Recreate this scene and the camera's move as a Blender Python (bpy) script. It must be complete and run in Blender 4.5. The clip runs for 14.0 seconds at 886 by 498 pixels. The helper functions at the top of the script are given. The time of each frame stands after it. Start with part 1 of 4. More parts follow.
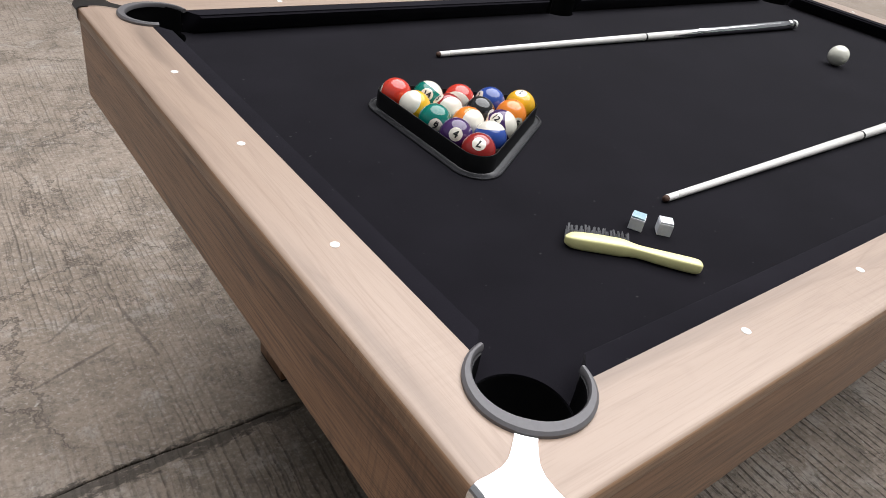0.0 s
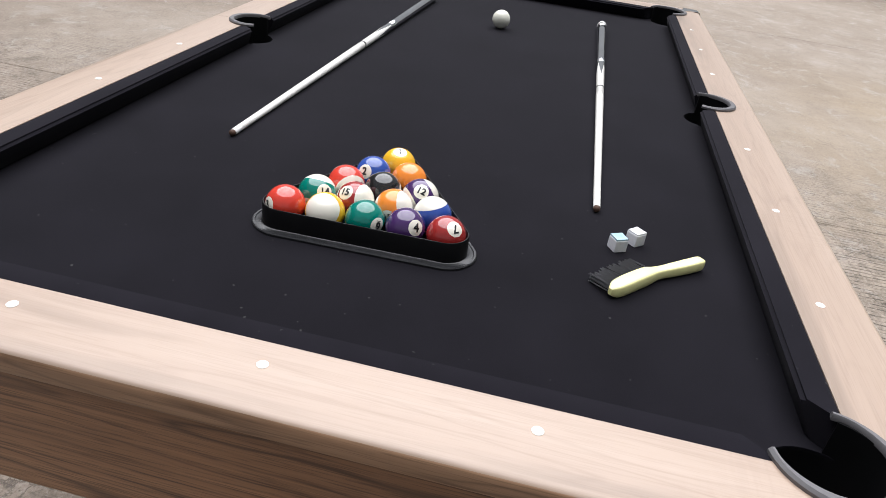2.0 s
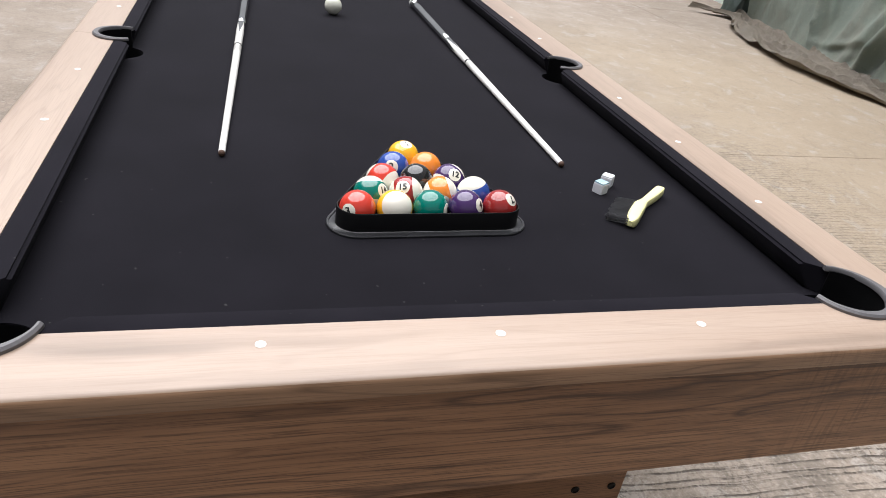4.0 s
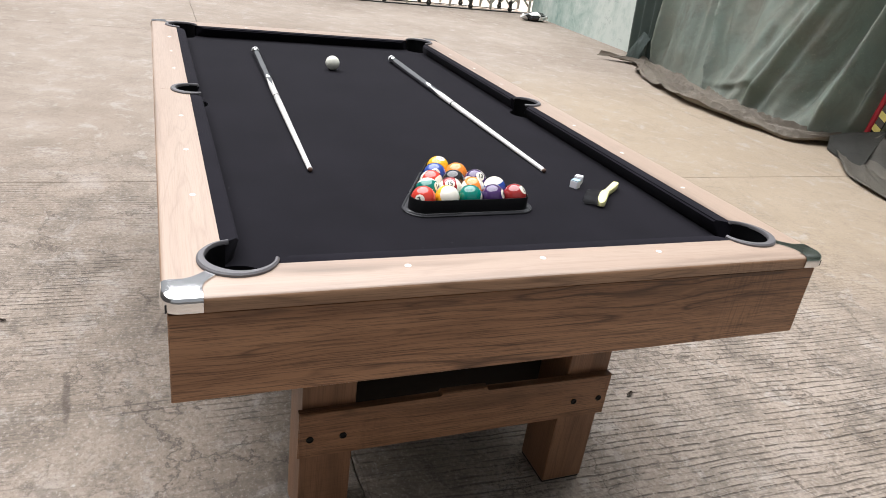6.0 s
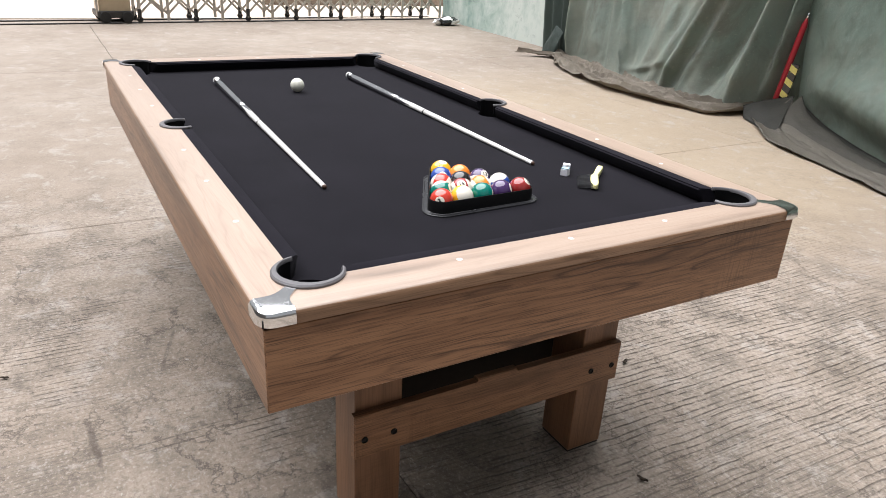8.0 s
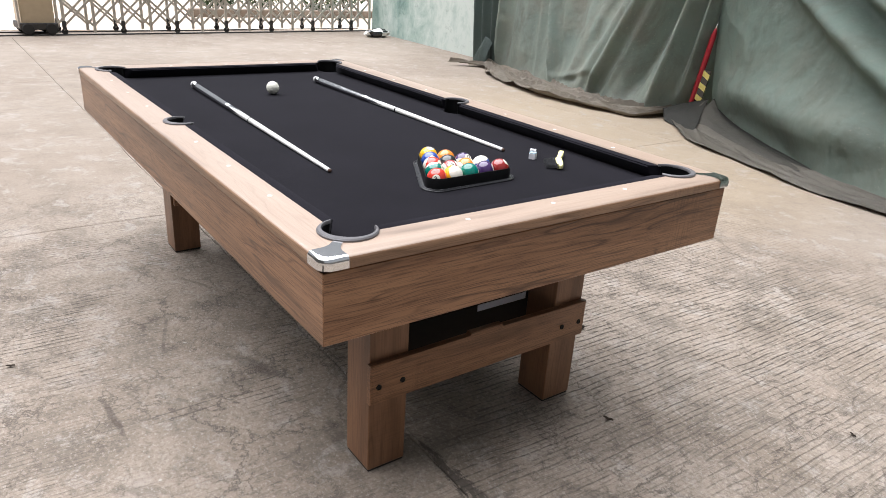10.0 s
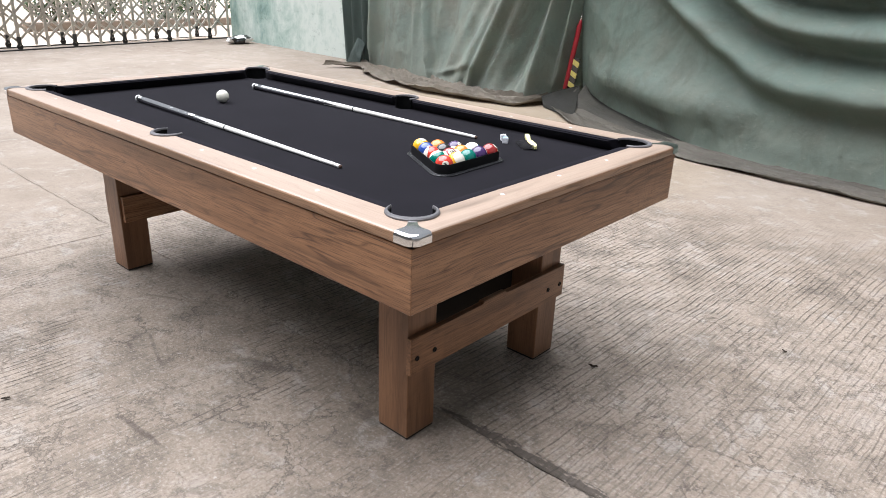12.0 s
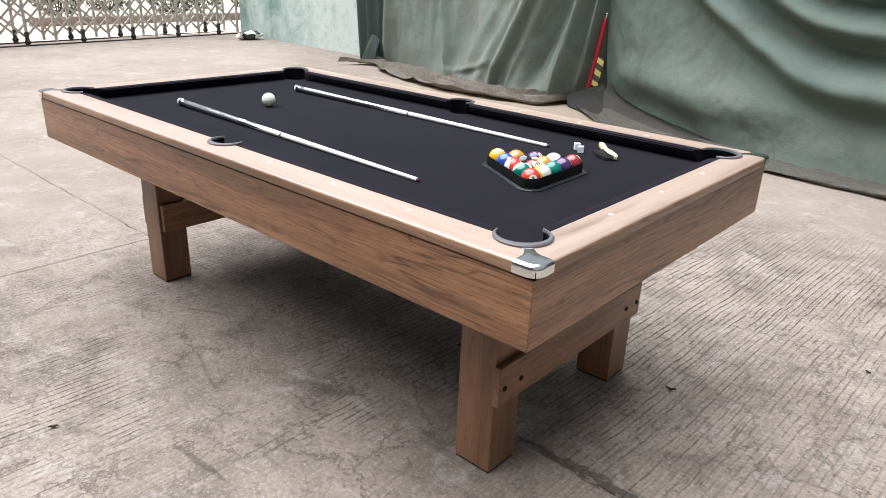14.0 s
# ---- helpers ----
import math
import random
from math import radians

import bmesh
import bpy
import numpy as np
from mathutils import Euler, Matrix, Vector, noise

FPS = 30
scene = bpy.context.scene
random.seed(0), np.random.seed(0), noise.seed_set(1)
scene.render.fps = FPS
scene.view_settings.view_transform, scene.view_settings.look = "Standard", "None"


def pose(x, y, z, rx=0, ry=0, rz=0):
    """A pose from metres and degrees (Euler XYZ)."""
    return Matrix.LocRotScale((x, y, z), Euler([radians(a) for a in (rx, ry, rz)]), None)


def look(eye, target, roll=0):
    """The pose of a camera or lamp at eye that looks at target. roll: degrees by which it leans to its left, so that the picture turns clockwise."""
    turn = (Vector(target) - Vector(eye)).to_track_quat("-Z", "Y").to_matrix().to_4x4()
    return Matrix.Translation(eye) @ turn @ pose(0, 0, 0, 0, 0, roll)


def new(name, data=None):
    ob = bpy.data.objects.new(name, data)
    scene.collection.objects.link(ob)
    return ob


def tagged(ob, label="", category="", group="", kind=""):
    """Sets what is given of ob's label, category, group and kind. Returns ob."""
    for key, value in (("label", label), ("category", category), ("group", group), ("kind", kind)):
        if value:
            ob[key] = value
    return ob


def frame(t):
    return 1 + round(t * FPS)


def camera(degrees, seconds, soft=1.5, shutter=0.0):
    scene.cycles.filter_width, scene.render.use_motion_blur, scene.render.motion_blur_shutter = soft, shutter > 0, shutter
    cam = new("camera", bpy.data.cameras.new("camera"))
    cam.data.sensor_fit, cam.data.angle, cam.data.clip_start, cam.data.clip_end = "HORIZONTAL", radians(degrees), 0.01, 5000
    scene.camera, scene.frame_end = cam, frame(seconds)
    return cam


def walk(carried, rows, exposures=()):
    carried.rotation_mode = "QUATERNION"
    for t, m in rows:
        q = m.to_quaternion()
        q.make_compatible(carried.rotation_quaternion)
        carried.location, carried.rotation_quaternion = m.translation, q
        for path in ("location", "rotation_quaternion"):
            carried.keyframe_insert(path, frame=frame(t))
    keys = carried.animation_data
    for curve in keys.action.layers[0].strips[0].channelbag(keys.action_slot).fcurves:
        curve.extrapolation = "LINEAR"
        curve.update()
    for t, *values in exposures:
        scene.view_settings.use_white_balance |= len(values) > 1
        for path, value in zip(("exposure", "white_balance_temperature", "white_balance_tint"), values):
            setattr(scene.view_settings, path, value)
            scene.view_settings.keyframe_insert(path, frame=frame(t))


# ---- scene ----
cam = camera(65.0, 14.0, soft=0.6)
PATH = [
    (0, (-0.359, -0.857, 1.313), (0.755, 0.374, 0.199), 10.6),
    (0.5, (-0.44, -0.713, 1.324), (0.856, 0.349, 0.232), 9.4),
    (1, (-0.468, -0.547, 1.306), (1.065, 0.231, 0.285), 8.8),
    (1.5, (-0.513, -0.393, 1.314), (1.13, 0.105, 0.288), 7.8),
    (2, (-0.494, -0.23, 1.305), (1.212, 0.008, 0.29), 8.0),
    (2.2, (-0.482, -0.173, 1.3), (1.229, -0.014, 0.278), 6.8),
    (4.5, (-0.696, 0.469, 1.347), (0.942, -0.175, 0.398), 8.7),
    (5, (-0.804, 0.627, 1.369), (0.852, -0.044, 0.47), 6.9),
    (5.5, (-0.938, 0.635, 1.364), (0.7, -0.1, 0.482), 8.4),
    (6, (-1.031, 0.674, 1.394), (0.623, -0.07, 0.551), 8.0),
    (6.5, (-1.024, 0.819, 1.395), (0.595, -0.012, 0.564), 5.5),
    (7, (-1.003, 0.905, 1.402), (0.58, -0.02, 0.603), 3.4),
    (7.5, (-1.004, 0.915, 1.399), (0.588, -0.002, 0.608), 2.5),
    (7.7, (-1.014, 0.917, 1.4), (0.573, 0.003, 0.597), 2.8),
    (9.8, (-1.207, 1.166, 1.387), (0.331, 0.131, 0.637), 4.7),
    (10, (-1.195, 1.232, 1.392), (0.286, 0.126, 0.629), 3.7),
    (10.5, (-1.204, 1.382, 1.399), (0.228, 0.195, 0.662), 4.7),
    (11, (-1.211, 1.488, 1.39), (0.164, 0.256, 0.62), 4.2),
    (11.5, (-1.182, 1.58, 1.392), (0.112, 0.243, 0.658), 3.5),
    (12, (-1.057, 1.709, 1.388), (0.167, 0.313, 0.644), 2.1),
    (12.5, (-0.936, 1.764, 1.376), (0.248, 0.353, 0.597), 4.4),
    (13, (-0.842, 1.747, 1.384), (0.396, 0.36, 0.647), 3.8),
    (13.5, (-0.789, 1.743, 1.383), (0.406, 0.326, 0.631), 3.1),
    (14, (-0.752, 1.751, 1.387), (0.465, 0.355, 0.631), 2.3),
]
EXPOSURES = [(0.0, 0.2, 6330, 10), (1.0, 0.38, 6200, 10), (2.0, 0.42, 6200, 10), (5.0, 0.58, 6300, 10), (7.5, 0.72, 6300, 10), (10.0, 0.78, 6200, 10), (14.0, 0.88, 6050, 10)]
walk(cam, [(t, look(eye, target, roll)) for t, eye, target, roll in PATH], EXPOSURES)

# ---- world, sun ----
world = bpy.data.worlds.new("overcast_sky")
scene.world = world
world.use_nodes = True
wn = world.node_tree
wn.nodes.clear()
sky = wn.nodes.new("ShaderNodeTexSky")
sky.sky_type, sky.sun_disc = "NISHITA", False
sky.sun_elevation, sky.sun_rotation = radians(72), radians(72)
sky.air_density, sky.dust_density, sky.ozone_density = 1.0, 6.0, 1.0
pale = wn.nodes.new("ShaderNodeHueSaturation")
pale.inputs["Saturation"].default_value = 0.12
back = wn.nodes.new("ShaderNodeBackground")
back.inputs["Strength"].default_value = 1.0
wout = wn.nodes.new("ShaderNodeOutputWorld")
wn.links.new(sky.outputs[0], pale.inputs["Color"])
cloud = wn.nodes.new("ShaderNodeMix")  # thin sky light with an even layer of cloud over it
cloud.data_type, cloud.blend_type, cloud.clamp_result = "RGBA", "ADD", False
cloud.inputs[0].default_value = 1.0
dim = wn.nodes.new("ShaderNodeMix")
dim.data_type, dim.blend_type = "RGBA", "MULTIPLY"
dim.inputs[0].default_value, dim.inputs[7].default_value = 1.0, (0.02, 0.02, 0.02, 1)
cloud.inputs[7].default_value = (0.16, 0.162, 0.166, 1)
wn.links.new(pale.outputs[0], dim.inputs[6])
wn.links.new(dim.outputs[2], cloud.inputs[6])
wn.links.new(cloud.outputs[2], back.inputs[0])
wn.links.new(back.outputs[0], wout.inputs[0])

sun = new("sun", bpy.data.lights.new("sun", "SUN"))
sun.data.energy, sun.data.angle, sun.data.color = 4.6, radians(80), (1.0, 0.98, 0.985)
sun.matrix_world = look((1.9, 0.6, 6.0), (0.0, 0.0, 0.0))


# ---- materials ----
class Nodes:
    """Short hand for a node material."""

    def __init__(self, name, rough=0.5, metal=0.0, coat=0.0, spec=0.5, sheen=0.0):
        self.mat = bpy.data.materials.new(name)
        self.mat.use_nodes = True
        self.tree = self.mat.node_tree
        self.bsdf = self.tree.nodes["Principled BSDF"]
        self.set("Roughness", rough)
        self.set("Metallic", metal)
        self.set("Coat Weight", coat)
        self.set("Specular IOR Level", spec)
        self.set("Sheen Weight", sheen)
        self.coords = self.tree.nodes.new("ShaderNodeTexCoord")

    def set(self, key, value):
        if isinstance(value, bpy.types.NodeSocket):
            self.tree.links.new(value, self.bsdf.inputs[key])
        else:
            self.bsdf.inputs[key].default_value = value

    def node(self, kind, inputs=(), out=0, **fields):
        n = self.tree.nodes.new("ShaderNode" + kind)
        for key, value in fields.items():
            setattr(n, key, value)
        for key, value in dict(inputs).items():
            if isinstance(value, bpy.types.NodeSocket):
                self.tree.links.new(value, n.inputs[key])
            else:
                n.inputs[key].default_value = value
        return n.outputs[out]

    def where(self, scale=(1, 1, 1), turn=(0, 0, 0), shift=(0, 0, 0), source="Object"):
        return self.node("Mapping", {"Vector": self.coords.outputs[source], "Scale": scale, "Rotation": turn, "Location": shift})

    def noise(self, vector, scale, detail=4.0, rough=0.55, distort=0.0):
        return self.node("TexNoise", {"Vector": vector, "Scale": scale, "Detail": detail, "Roughness": rough, "Distortion": distort})

    def ramp(self, value, *stops):
        out = self.node("ValToRGB", {"Fac": value})
        ramp = out.node.color_ramp
        while len(ramp.elements) < len(stops):
            ramp.elements.new(0.5)
        for e, (at, c) in zip(ramp.elements, stops):
            e.position, e.color = at, (c, c, c, 1) if isinstance(c, float) else (*c, 1)
        return out

    def mix(self, fac, a, b, blend="MIX"):
        n = self.tree.nodes.new("ShaderNodeMix")
        n.data_type, n.blend_type = "RGBA", blend
        for key, value in ((0, fac), (6, a), (7, b)):
            if isinstance(value, bpy.types.NodeSocket):
                self.tree.links.new(value, n.inputs[key])
            else:
                n.inputs[key].default_value = value if key == 0 else (*value, 1)
        return n.outputs[2]

    def math(self, what, a, b=0.0, c=0.0):
        return self.node("Math", {0: a, 1: b, 2: c}, operation=what)

    def bump(self, height, strength=0.3, distance=0.002):
        self.set("Normal", self.node("Bump", {"Height": height, "Strength": strength, "Distance": distance}))


def plain(name, color, rough=0.5, metal=0.0, coat=0.0, spec=0.5, grain=0.12, size=60.0, bump=0.08, sheen=0.0):
    """Paint, plastic, metal or rubber with slight grain and wear."""
    m = Nodes(name, rough, metal, coat, spec, sheen)
    at = m.where()
    fine, broad = m.noise(at, size, 5), m.noise(at, size / 12, 3)
    both = m.math("ADD", m.math("MULTIPLY", fine, 0.5), m.math("MULTIPLY", broad, 0.5))
    low, high = [tuple(c * (1 + k * grain) for c in color) for k in (-1, 1)]
    m.set("Base Color", m.ramp(both, (0.3, low), (0.7, high)))
    m.set("Roughness", m.math("MULTIPLY_ADD", broad, 0.2, max(rough - 0.1, 0.02)))
    if bump:
        m.bump(fine, bump, 0.0006)
    return m.mat


def wood(name, axis, light=(0.38, 0.203, 0.106), mid=(0.248, 0.122, 0.059), dark=(0.055, 0.023, 0.011), figure=1.0, coat=0.22):
    """Brown oak laminate with the grain along one axis."""
    m = Nodes(name, 0.45, coat=0.22, spec=0.35)
    m.set("Coat Roughness", 0.33)
    m.set("Coat Weight", coat)

    def stretch(along, across):
        return [along if n == axis else across for n in range(3)]

    def plus(vector, value, scale):
        return m.node("VectorMath", {0: vector, 1: m.node("VectorMath", {0: value, "Scale": scale}, operation="SCALE")}, operation="ADD")

    drift = m.noise(m.where(stretch(1.4, 3.5)), 1.0, 3, 0.5)
    plank = m.noise(plus(m.where(stretch(0.5, 9.0)), drift, 0.6), 1.3, 4, 0.55)
    lines = m.noise(plus(m.where(stretch(1.1, 120.0)), drift, 3.0), 1.0, 4, 0.68)
    pores = m.noise(m.where(stretch(11.0, 480.0)), 1.0, 3, 0.65)
    saw = m.noise(m.where(stretch(190.0, 14.0)), 1.0, 2, 0.5)
    patch = m.ramp(m.noise(m.where(), 2.6, 2), (0.56, 0.0), (0.66, 1.0))
    # year rings: the level lines of a stretched relief
    relief = m.noise(plus(m.where(stretch(0.75, 7.5)), drift, 0.5), 1.0, 3, 0.45)
    rings = m.math("PINGPONG", m.math("MULTIPLY", relief, 15.0), 0.5)
    fade = m.ramp(m.noise(m.where(stretch(1.2, 9.0), shift=(2, 5, 3)), 1.0, 3), (0.4, 0.0), (0.6, 1.0))
    base = m.ramp(plank, (0.3, tuple(c * 0.6 for c in mid)), (0.45, mid), (0.6, tuple((a + b) / 2 for a, b in zip(mid, light))), (0.75, light))
    base = m.mix(m.math("MULTIPLY", m.math("MULTIPLY", m.ramp(rings, (0.0, 1.0), (0.13, 0.0)), fade), 0.85 * figure), base, dark)
    base = m.mix(m.math("MULTIPLY", m.math("MULTIPLY", m.ramp(rings, (0.34, 0.0), (0.5, 1.0)), fade), 0.3 * figure), base, light)
    base = m.mix(m.math("MULTIPLY", m.ramp(lines, (0.34, 1.0), (0.46, 0.0)), 0.5 * figure), base, dark)
    base = m.mix(m.math("MULTIPLY", m.ramp(lines, (0.55, 0.0), (0.67, 1.0)), 0.35 * figure), base, tuple(c * 1.05 for c in light))
    base = m.mix(m.math("MULTIPLY", m.ramp(pores, (0.38, 1.0), (0.5, 0.0)), 0.6 * figure), base, dark)
    base = m.mix(m.math("MULTIPLY", m.math("MULTIPLY", m.ramp(saw, (0.5, 0.0), (0.6, 1.0)), patch), 0.3 * figure), base, dark)
    m.set("Base Color", base)
    m.set("Roughness", m.math("MULTIPLY_ADD", pores, -0.22, 0.5))
    m.bump(m.math("ADD", pores, m.math("MULTIPLY", lines, 0.8)), 0.2, 0.0008)
    return m.mat


# dark drag marks and cracks in the slabs: middle, turn in degrees, half length, half width, strength
SCUFFS = [(0.86, 0.96, 5, 0.17, 0.016, 0.6), (1.3, 0.68, -18, 0.2, 0.011, 0.4), (0.93, 0.47, 24, 0.2, 0.045, 0.45), (1.7, 0.44, 30, 0.13, 0.014, 0.45), (0.42, 0.4, -8, 0.13, 0.04, 0.4), (0.79, 0.75, 91, 0.2, 0.0055, 0.6), (0.755, 0.74, 91, 0.2, 0.0055, 0.55), (-0.19, 0.56, 21, 0.16, 0.008, 0.6), (-0.03, 0.63, -82, 0.2, 0.008, 0.55), (-0.17, 0.72, 40, 0.12, 0.007, 0.5)]


def concrete(name, tone=1.0):
    """Worn yard concrete with broken tine grooves along y."""
    m = Nodes(name, 0.86, spec=0.4)
    at = m.where()
    x, y, _ = m.node("SeparateXYZ", {0: at}).node.outputs

    def c(*rgb):
        return tuple(v * tone for v in rgb)

    def times(*values):
        out = values[0]
        for v in values[1:]:
            out = m.math("MULTIPLY", out, v)
        return out

    def spot(a, b, cc=0.0):
        return m.node("CombineXYZ", {0: a, 1: b, 2: cc})

    def lines(pitch, tilt, seed, thin, thick):
        """Tine grooves: each wanders a little, and is broken and worn on its own."""
        sway = m.math("MULTIPLY_ADD", m.noise(at, 1.4, 3), 0.05, m.math("MULTIPLY", m.noise(at, 11.0, 4, 0.65), 0.011))
        u = m.math("DIVIDE", m.math("ADD", m.math("MULTIPLY_ADD", y, -tilt, x), sway), pitch)
        cell = m.math("FLOOR", u)
        off = m.math("SUBTRACT", m.math("FRACT", u), m.math("MULTIPLY_ADD", m.node("TexWhiteNoise", {"W": m.math("ADD", cell, seed)}, noise_dimensions="1D"), 0.36, 0.32))
        run = m.noise(spot(m.math("MULTIPLY", cell, 7.31), m.math("MULTIPLY", y, 19.0), seed), 1.0, 5, 0.75)
        here = m.ramp(m.noise(spot(m.math("MULTIPLY", cell, 3.77), m.math("MULTIPLY", y, 5.5), seed + 4.0), 1.0, 5, 0.7), (0.37, 0.0), (0.5, 1.0))
        width = m.math("MULTIPLY_ADD", m.ramp(run, (0.35, 0.0), (0.7, 1.0)), thick - thin, thin)
        near = m.math("DIVIDE", m.math("MULTIPLY", m.math("ABSOLUTE", off), pitch), width)
        return times(m.ramp(near, (0.35, 1.0), (1.0, 0.0)), here, m.ramp(run, (0.4, 0.0), (0.5, 1.0)))

    broad, mid = m.noise(at, 0.6, 4, 0.6), m.noise(at, 3.2, 7, 0.68)
    fine, grit = m.noise(at, 30.0, 6, 0.7), m.noise(at, 150.0, 3, 0.65)
    # the slabs on one side of the joint kept their grooves better than those on the other
    kept = m.math("LESS_THAN", y, 0.207)
    trodden = times(m.ramp(m.math("MULTIPLY_ADD", y, 0.1, 0.5), (0.2, 0.03), (0.31, 1.0)), m.ramp(m.math("MULTIPLY", x, 0.1), (0.22, 1.0), (0.36, 0.05)))
    worn = m.ramp(m.math("MULTIPLY_ADD", kept, 0.14, m.noise(at, 1.5, 5, 0.65, 0.5)), (0.45, 0.06), (0.58, 1.0))
    groove = times(lines(0.0275, 0.04, 3.0, 0.002, 0.006), worn, trodden)
    groove = times(groove, m.ramp(m.math("MULTIPLY_ADD", x, 0.6, m.math("MULTIPLY_ADD", y, -0.35, 0.3)), (0.15, 0.4), (0.75, 1.0)))
    fresh = times(lines(0.0155, 0.03, 17.0, 0.0016, 0.004), m.ramp(m.noise(m.where(shift=(5, 1, 0)), 1.7, 4, 0.6), (0.42, 0.0), (0.58, 1.0)), trodden)
    # colour
    base = m.ramp(broad, (0.32, c(0.243, 0.194, 0.15)), (0.5, c(0.285, 0.233, 0.186)), (0.7, c(0.332, 0.279, 0.228)))
    marked = m.math("MULTIPLY_ADD", trodden, 0.75, 0.25)
    base = m.mix(times(m.ramp(mid, (0.36, 0.75), (0.52, 0.0)), marked), base, c(0.15, 0.125, 0.1))
    base = m.mix(times(m.ramp(mid, (0.55, 0.0), (0.72, 1.0)), 0.55), base, c(0.375, 0.333, 0.298))
    # sandy dust blown towards the tarpaulins
    sandy = times(m.ramp(m.math("MULTIPLY_ADD", y, -0.1, m.math("MULTIPLY", m.noise(at, 1.0, 4, 0.6), 0.3)), (0.28, 0.0), (0.42, 1.0)), m.ramp(m.math("MULTIPLY_ADD", x, 0.1, m.math("MULTIPLY", mid, 0.1)), (0.1, 0.0), (0.2, 1.0)), m.ramp(m.math("MULTIPLY", x, 0.1), (0.45, 1.0), (0.65, 0.0)))
    base = m.mix(times(sandy, 0.6), base, c(0.34, 0.265, 0.175))
    # brown stains and damp blotches
    stain = m.ramp(m.noise(m.where(shift=(9, 4, 0)), 1.9, 6, 0.7, 0.5), (0.53, 0.0), (0.65, 1.0))
    base = m.mix(times(stain, marked, 0.5), base, c(0.165, 0.128, 0.094))
    blot = m.noise(at, 8.5, 6, 0.75, 0.9)
    base = m.mix(times(m.ramp(blot, (0.37, 1.0), (0.46, 0.0)), marked, 0.5), base, c(0.115, 0.094, 0.075))
    base = m.mix(times(m.ramp(m.noise(m.where(shift=(3, 7, 0)), 6.0, 6, 0.75, 0.6), (0.55, 0.0), (0.64, 1.0)), 0.5), base, c(0.385, 0.355, 0.318))
    # grain
    base = m.mix(times(m.ramp(fine, (0.32, 1.0), (0.47, 0.0)), marked, 0.6), base, c(0.12, 0.1, 0.082))
    sand = m.noise(at, 75.0, 4, 0.72)
    base = m.mix(times(m.ramp(sand, (0.36, 1.0), (0.47, 0.0)), marked, 0.5), base, c(0.12, 0.1, 0.08))
    base = m.mix(times(m.ramp(sand, (0.54, 0.0), (0.64, 1.0)), marked, 0.5), base, c(0.413, 0.363, 0.32))
    base = m.mix(times(m.ramp(m.noise(at, 42.0, 2), (0.71, 0.0), (0.75, 1.0)), 0.55), base, c(0.46, 0.44, 0.4))
    # grooves hold dirt, the ridges beside them are rubbed pale
    base = m.mix(times(fresh, 0.38), base, c(0.1, 0.085, 0.07))
    base = m.mix(times(groove, 0.8), base, c(0.062, 0.05, 0.04))
    # hairline cracks
    bent = m.node("VectorMath", {0: at, 1: m.node("VectorMath", {0: m.node("TexNoise", {"Vector": at, "Scale": 3.0, "Detail": 6.0, "Roughness": 0.7}, out=1), "Scale": 0.5}, operation="SCALE")}, operation="ADD")
    hair = None
    for size, thin, low, power in ((1.5, 0.014, 0.43, 0.8), (4.2, 0.028, 0.43, 0.65), (9.5, 0.045, 0.5, 0.22)):
        cell = m.node("TexVoronoi", {"Vector": bent, "Scale": size}, feature="DISTANCE_TO_EDGE")
        one = times(m.ramp(cell, (0.0, 1.0), (thin, 0.0)), m.ramp(m.noise(m.where(shift=(size, 2, 0)), 1.6, 4, 0.6), (low, 0.0), (low + 0.1, 1.0)), power, marked)
        hair = one if hair is None else m.math("MAXIMUM", hair, one)
    base = m.mix(hair, base, c(0.085, 0.068, 0.054))
    # dirt in the broken joint
    off = m.math("ABSOLUTE", m.math("SUBTRACT", y, m.math("MULTIPLY_ADD", m.noise(m.where((3.0, 0.0, 0.0)), 1.0, 4, 0.6), 0.05, 0.168)))
    reach = times(m.ramp(m.noise(m.where((15.0, 42.0, 0.0)), 1.0, 7, 0.8), (0.36, 0.0), (0.54, 1.0)), m.ramp(x, (0.05, 1.0), (0.3, 0.12)), 0.036)
    dirt = m.math("SMOOTH_MIN", m.math("MULTIPLY", m.math("MAXIMUM", m.math("SUBTRACT", reach, off), 0.0), 120.0), 1.0, 0.2)
    base = m.mix(times(dirt, 0.8), base, c(0.05, 0.042, 0.034))
    # drag marks
    rag = m.math("MULTIPLY_ADD", m.noise(m.where((22.0, 30.0, 1.0)), 1.0, 5, 0.75), 2.6, -0.6)
    for px, py, turn, length, width, power in SCUFFS:
        place = m.node("Mapping", {"Vector": at, "Location": (px, py, 0), "Rotation": (0, 0, radians(turn)), "Scale": (length, width, 1.0)}, vector_type="TEXTURE")
        ball_ = m.node("TexGradient", {"Vector": place}, out=1, gradient_type="SPHERICAL")
        base = m.mix(times(m.ramp(m.math("MULTIPLY", ball_, rag), (0.1, 0.0), (0.4, 1.0)), power), base, c(0.07, 0.056, 0.045))
    m.set("Base Color", base)
    m.set("Roughness", m.math("MULTIPLY_ADD", mid, -0.2, 0.95))
    high = m.math("ADD", m.math("MULTIPLY", fine, 0.6), m.math("MULTIPLY", grit, 0.25))
    high = m.math("ADD", high, m.math("MULTIPLY", mid, 0.6))
    low = m.math("ADD", m.math("MULTIPLY", groove, 1.0), m.math("MULTIPLY_ADD", fresh, 0.4, m.math("MULTIPLY", hair, 0.5)))
    m.bump(m.math("SUBTRACT", high, low), 0.8, 0.006)
    return m.mat


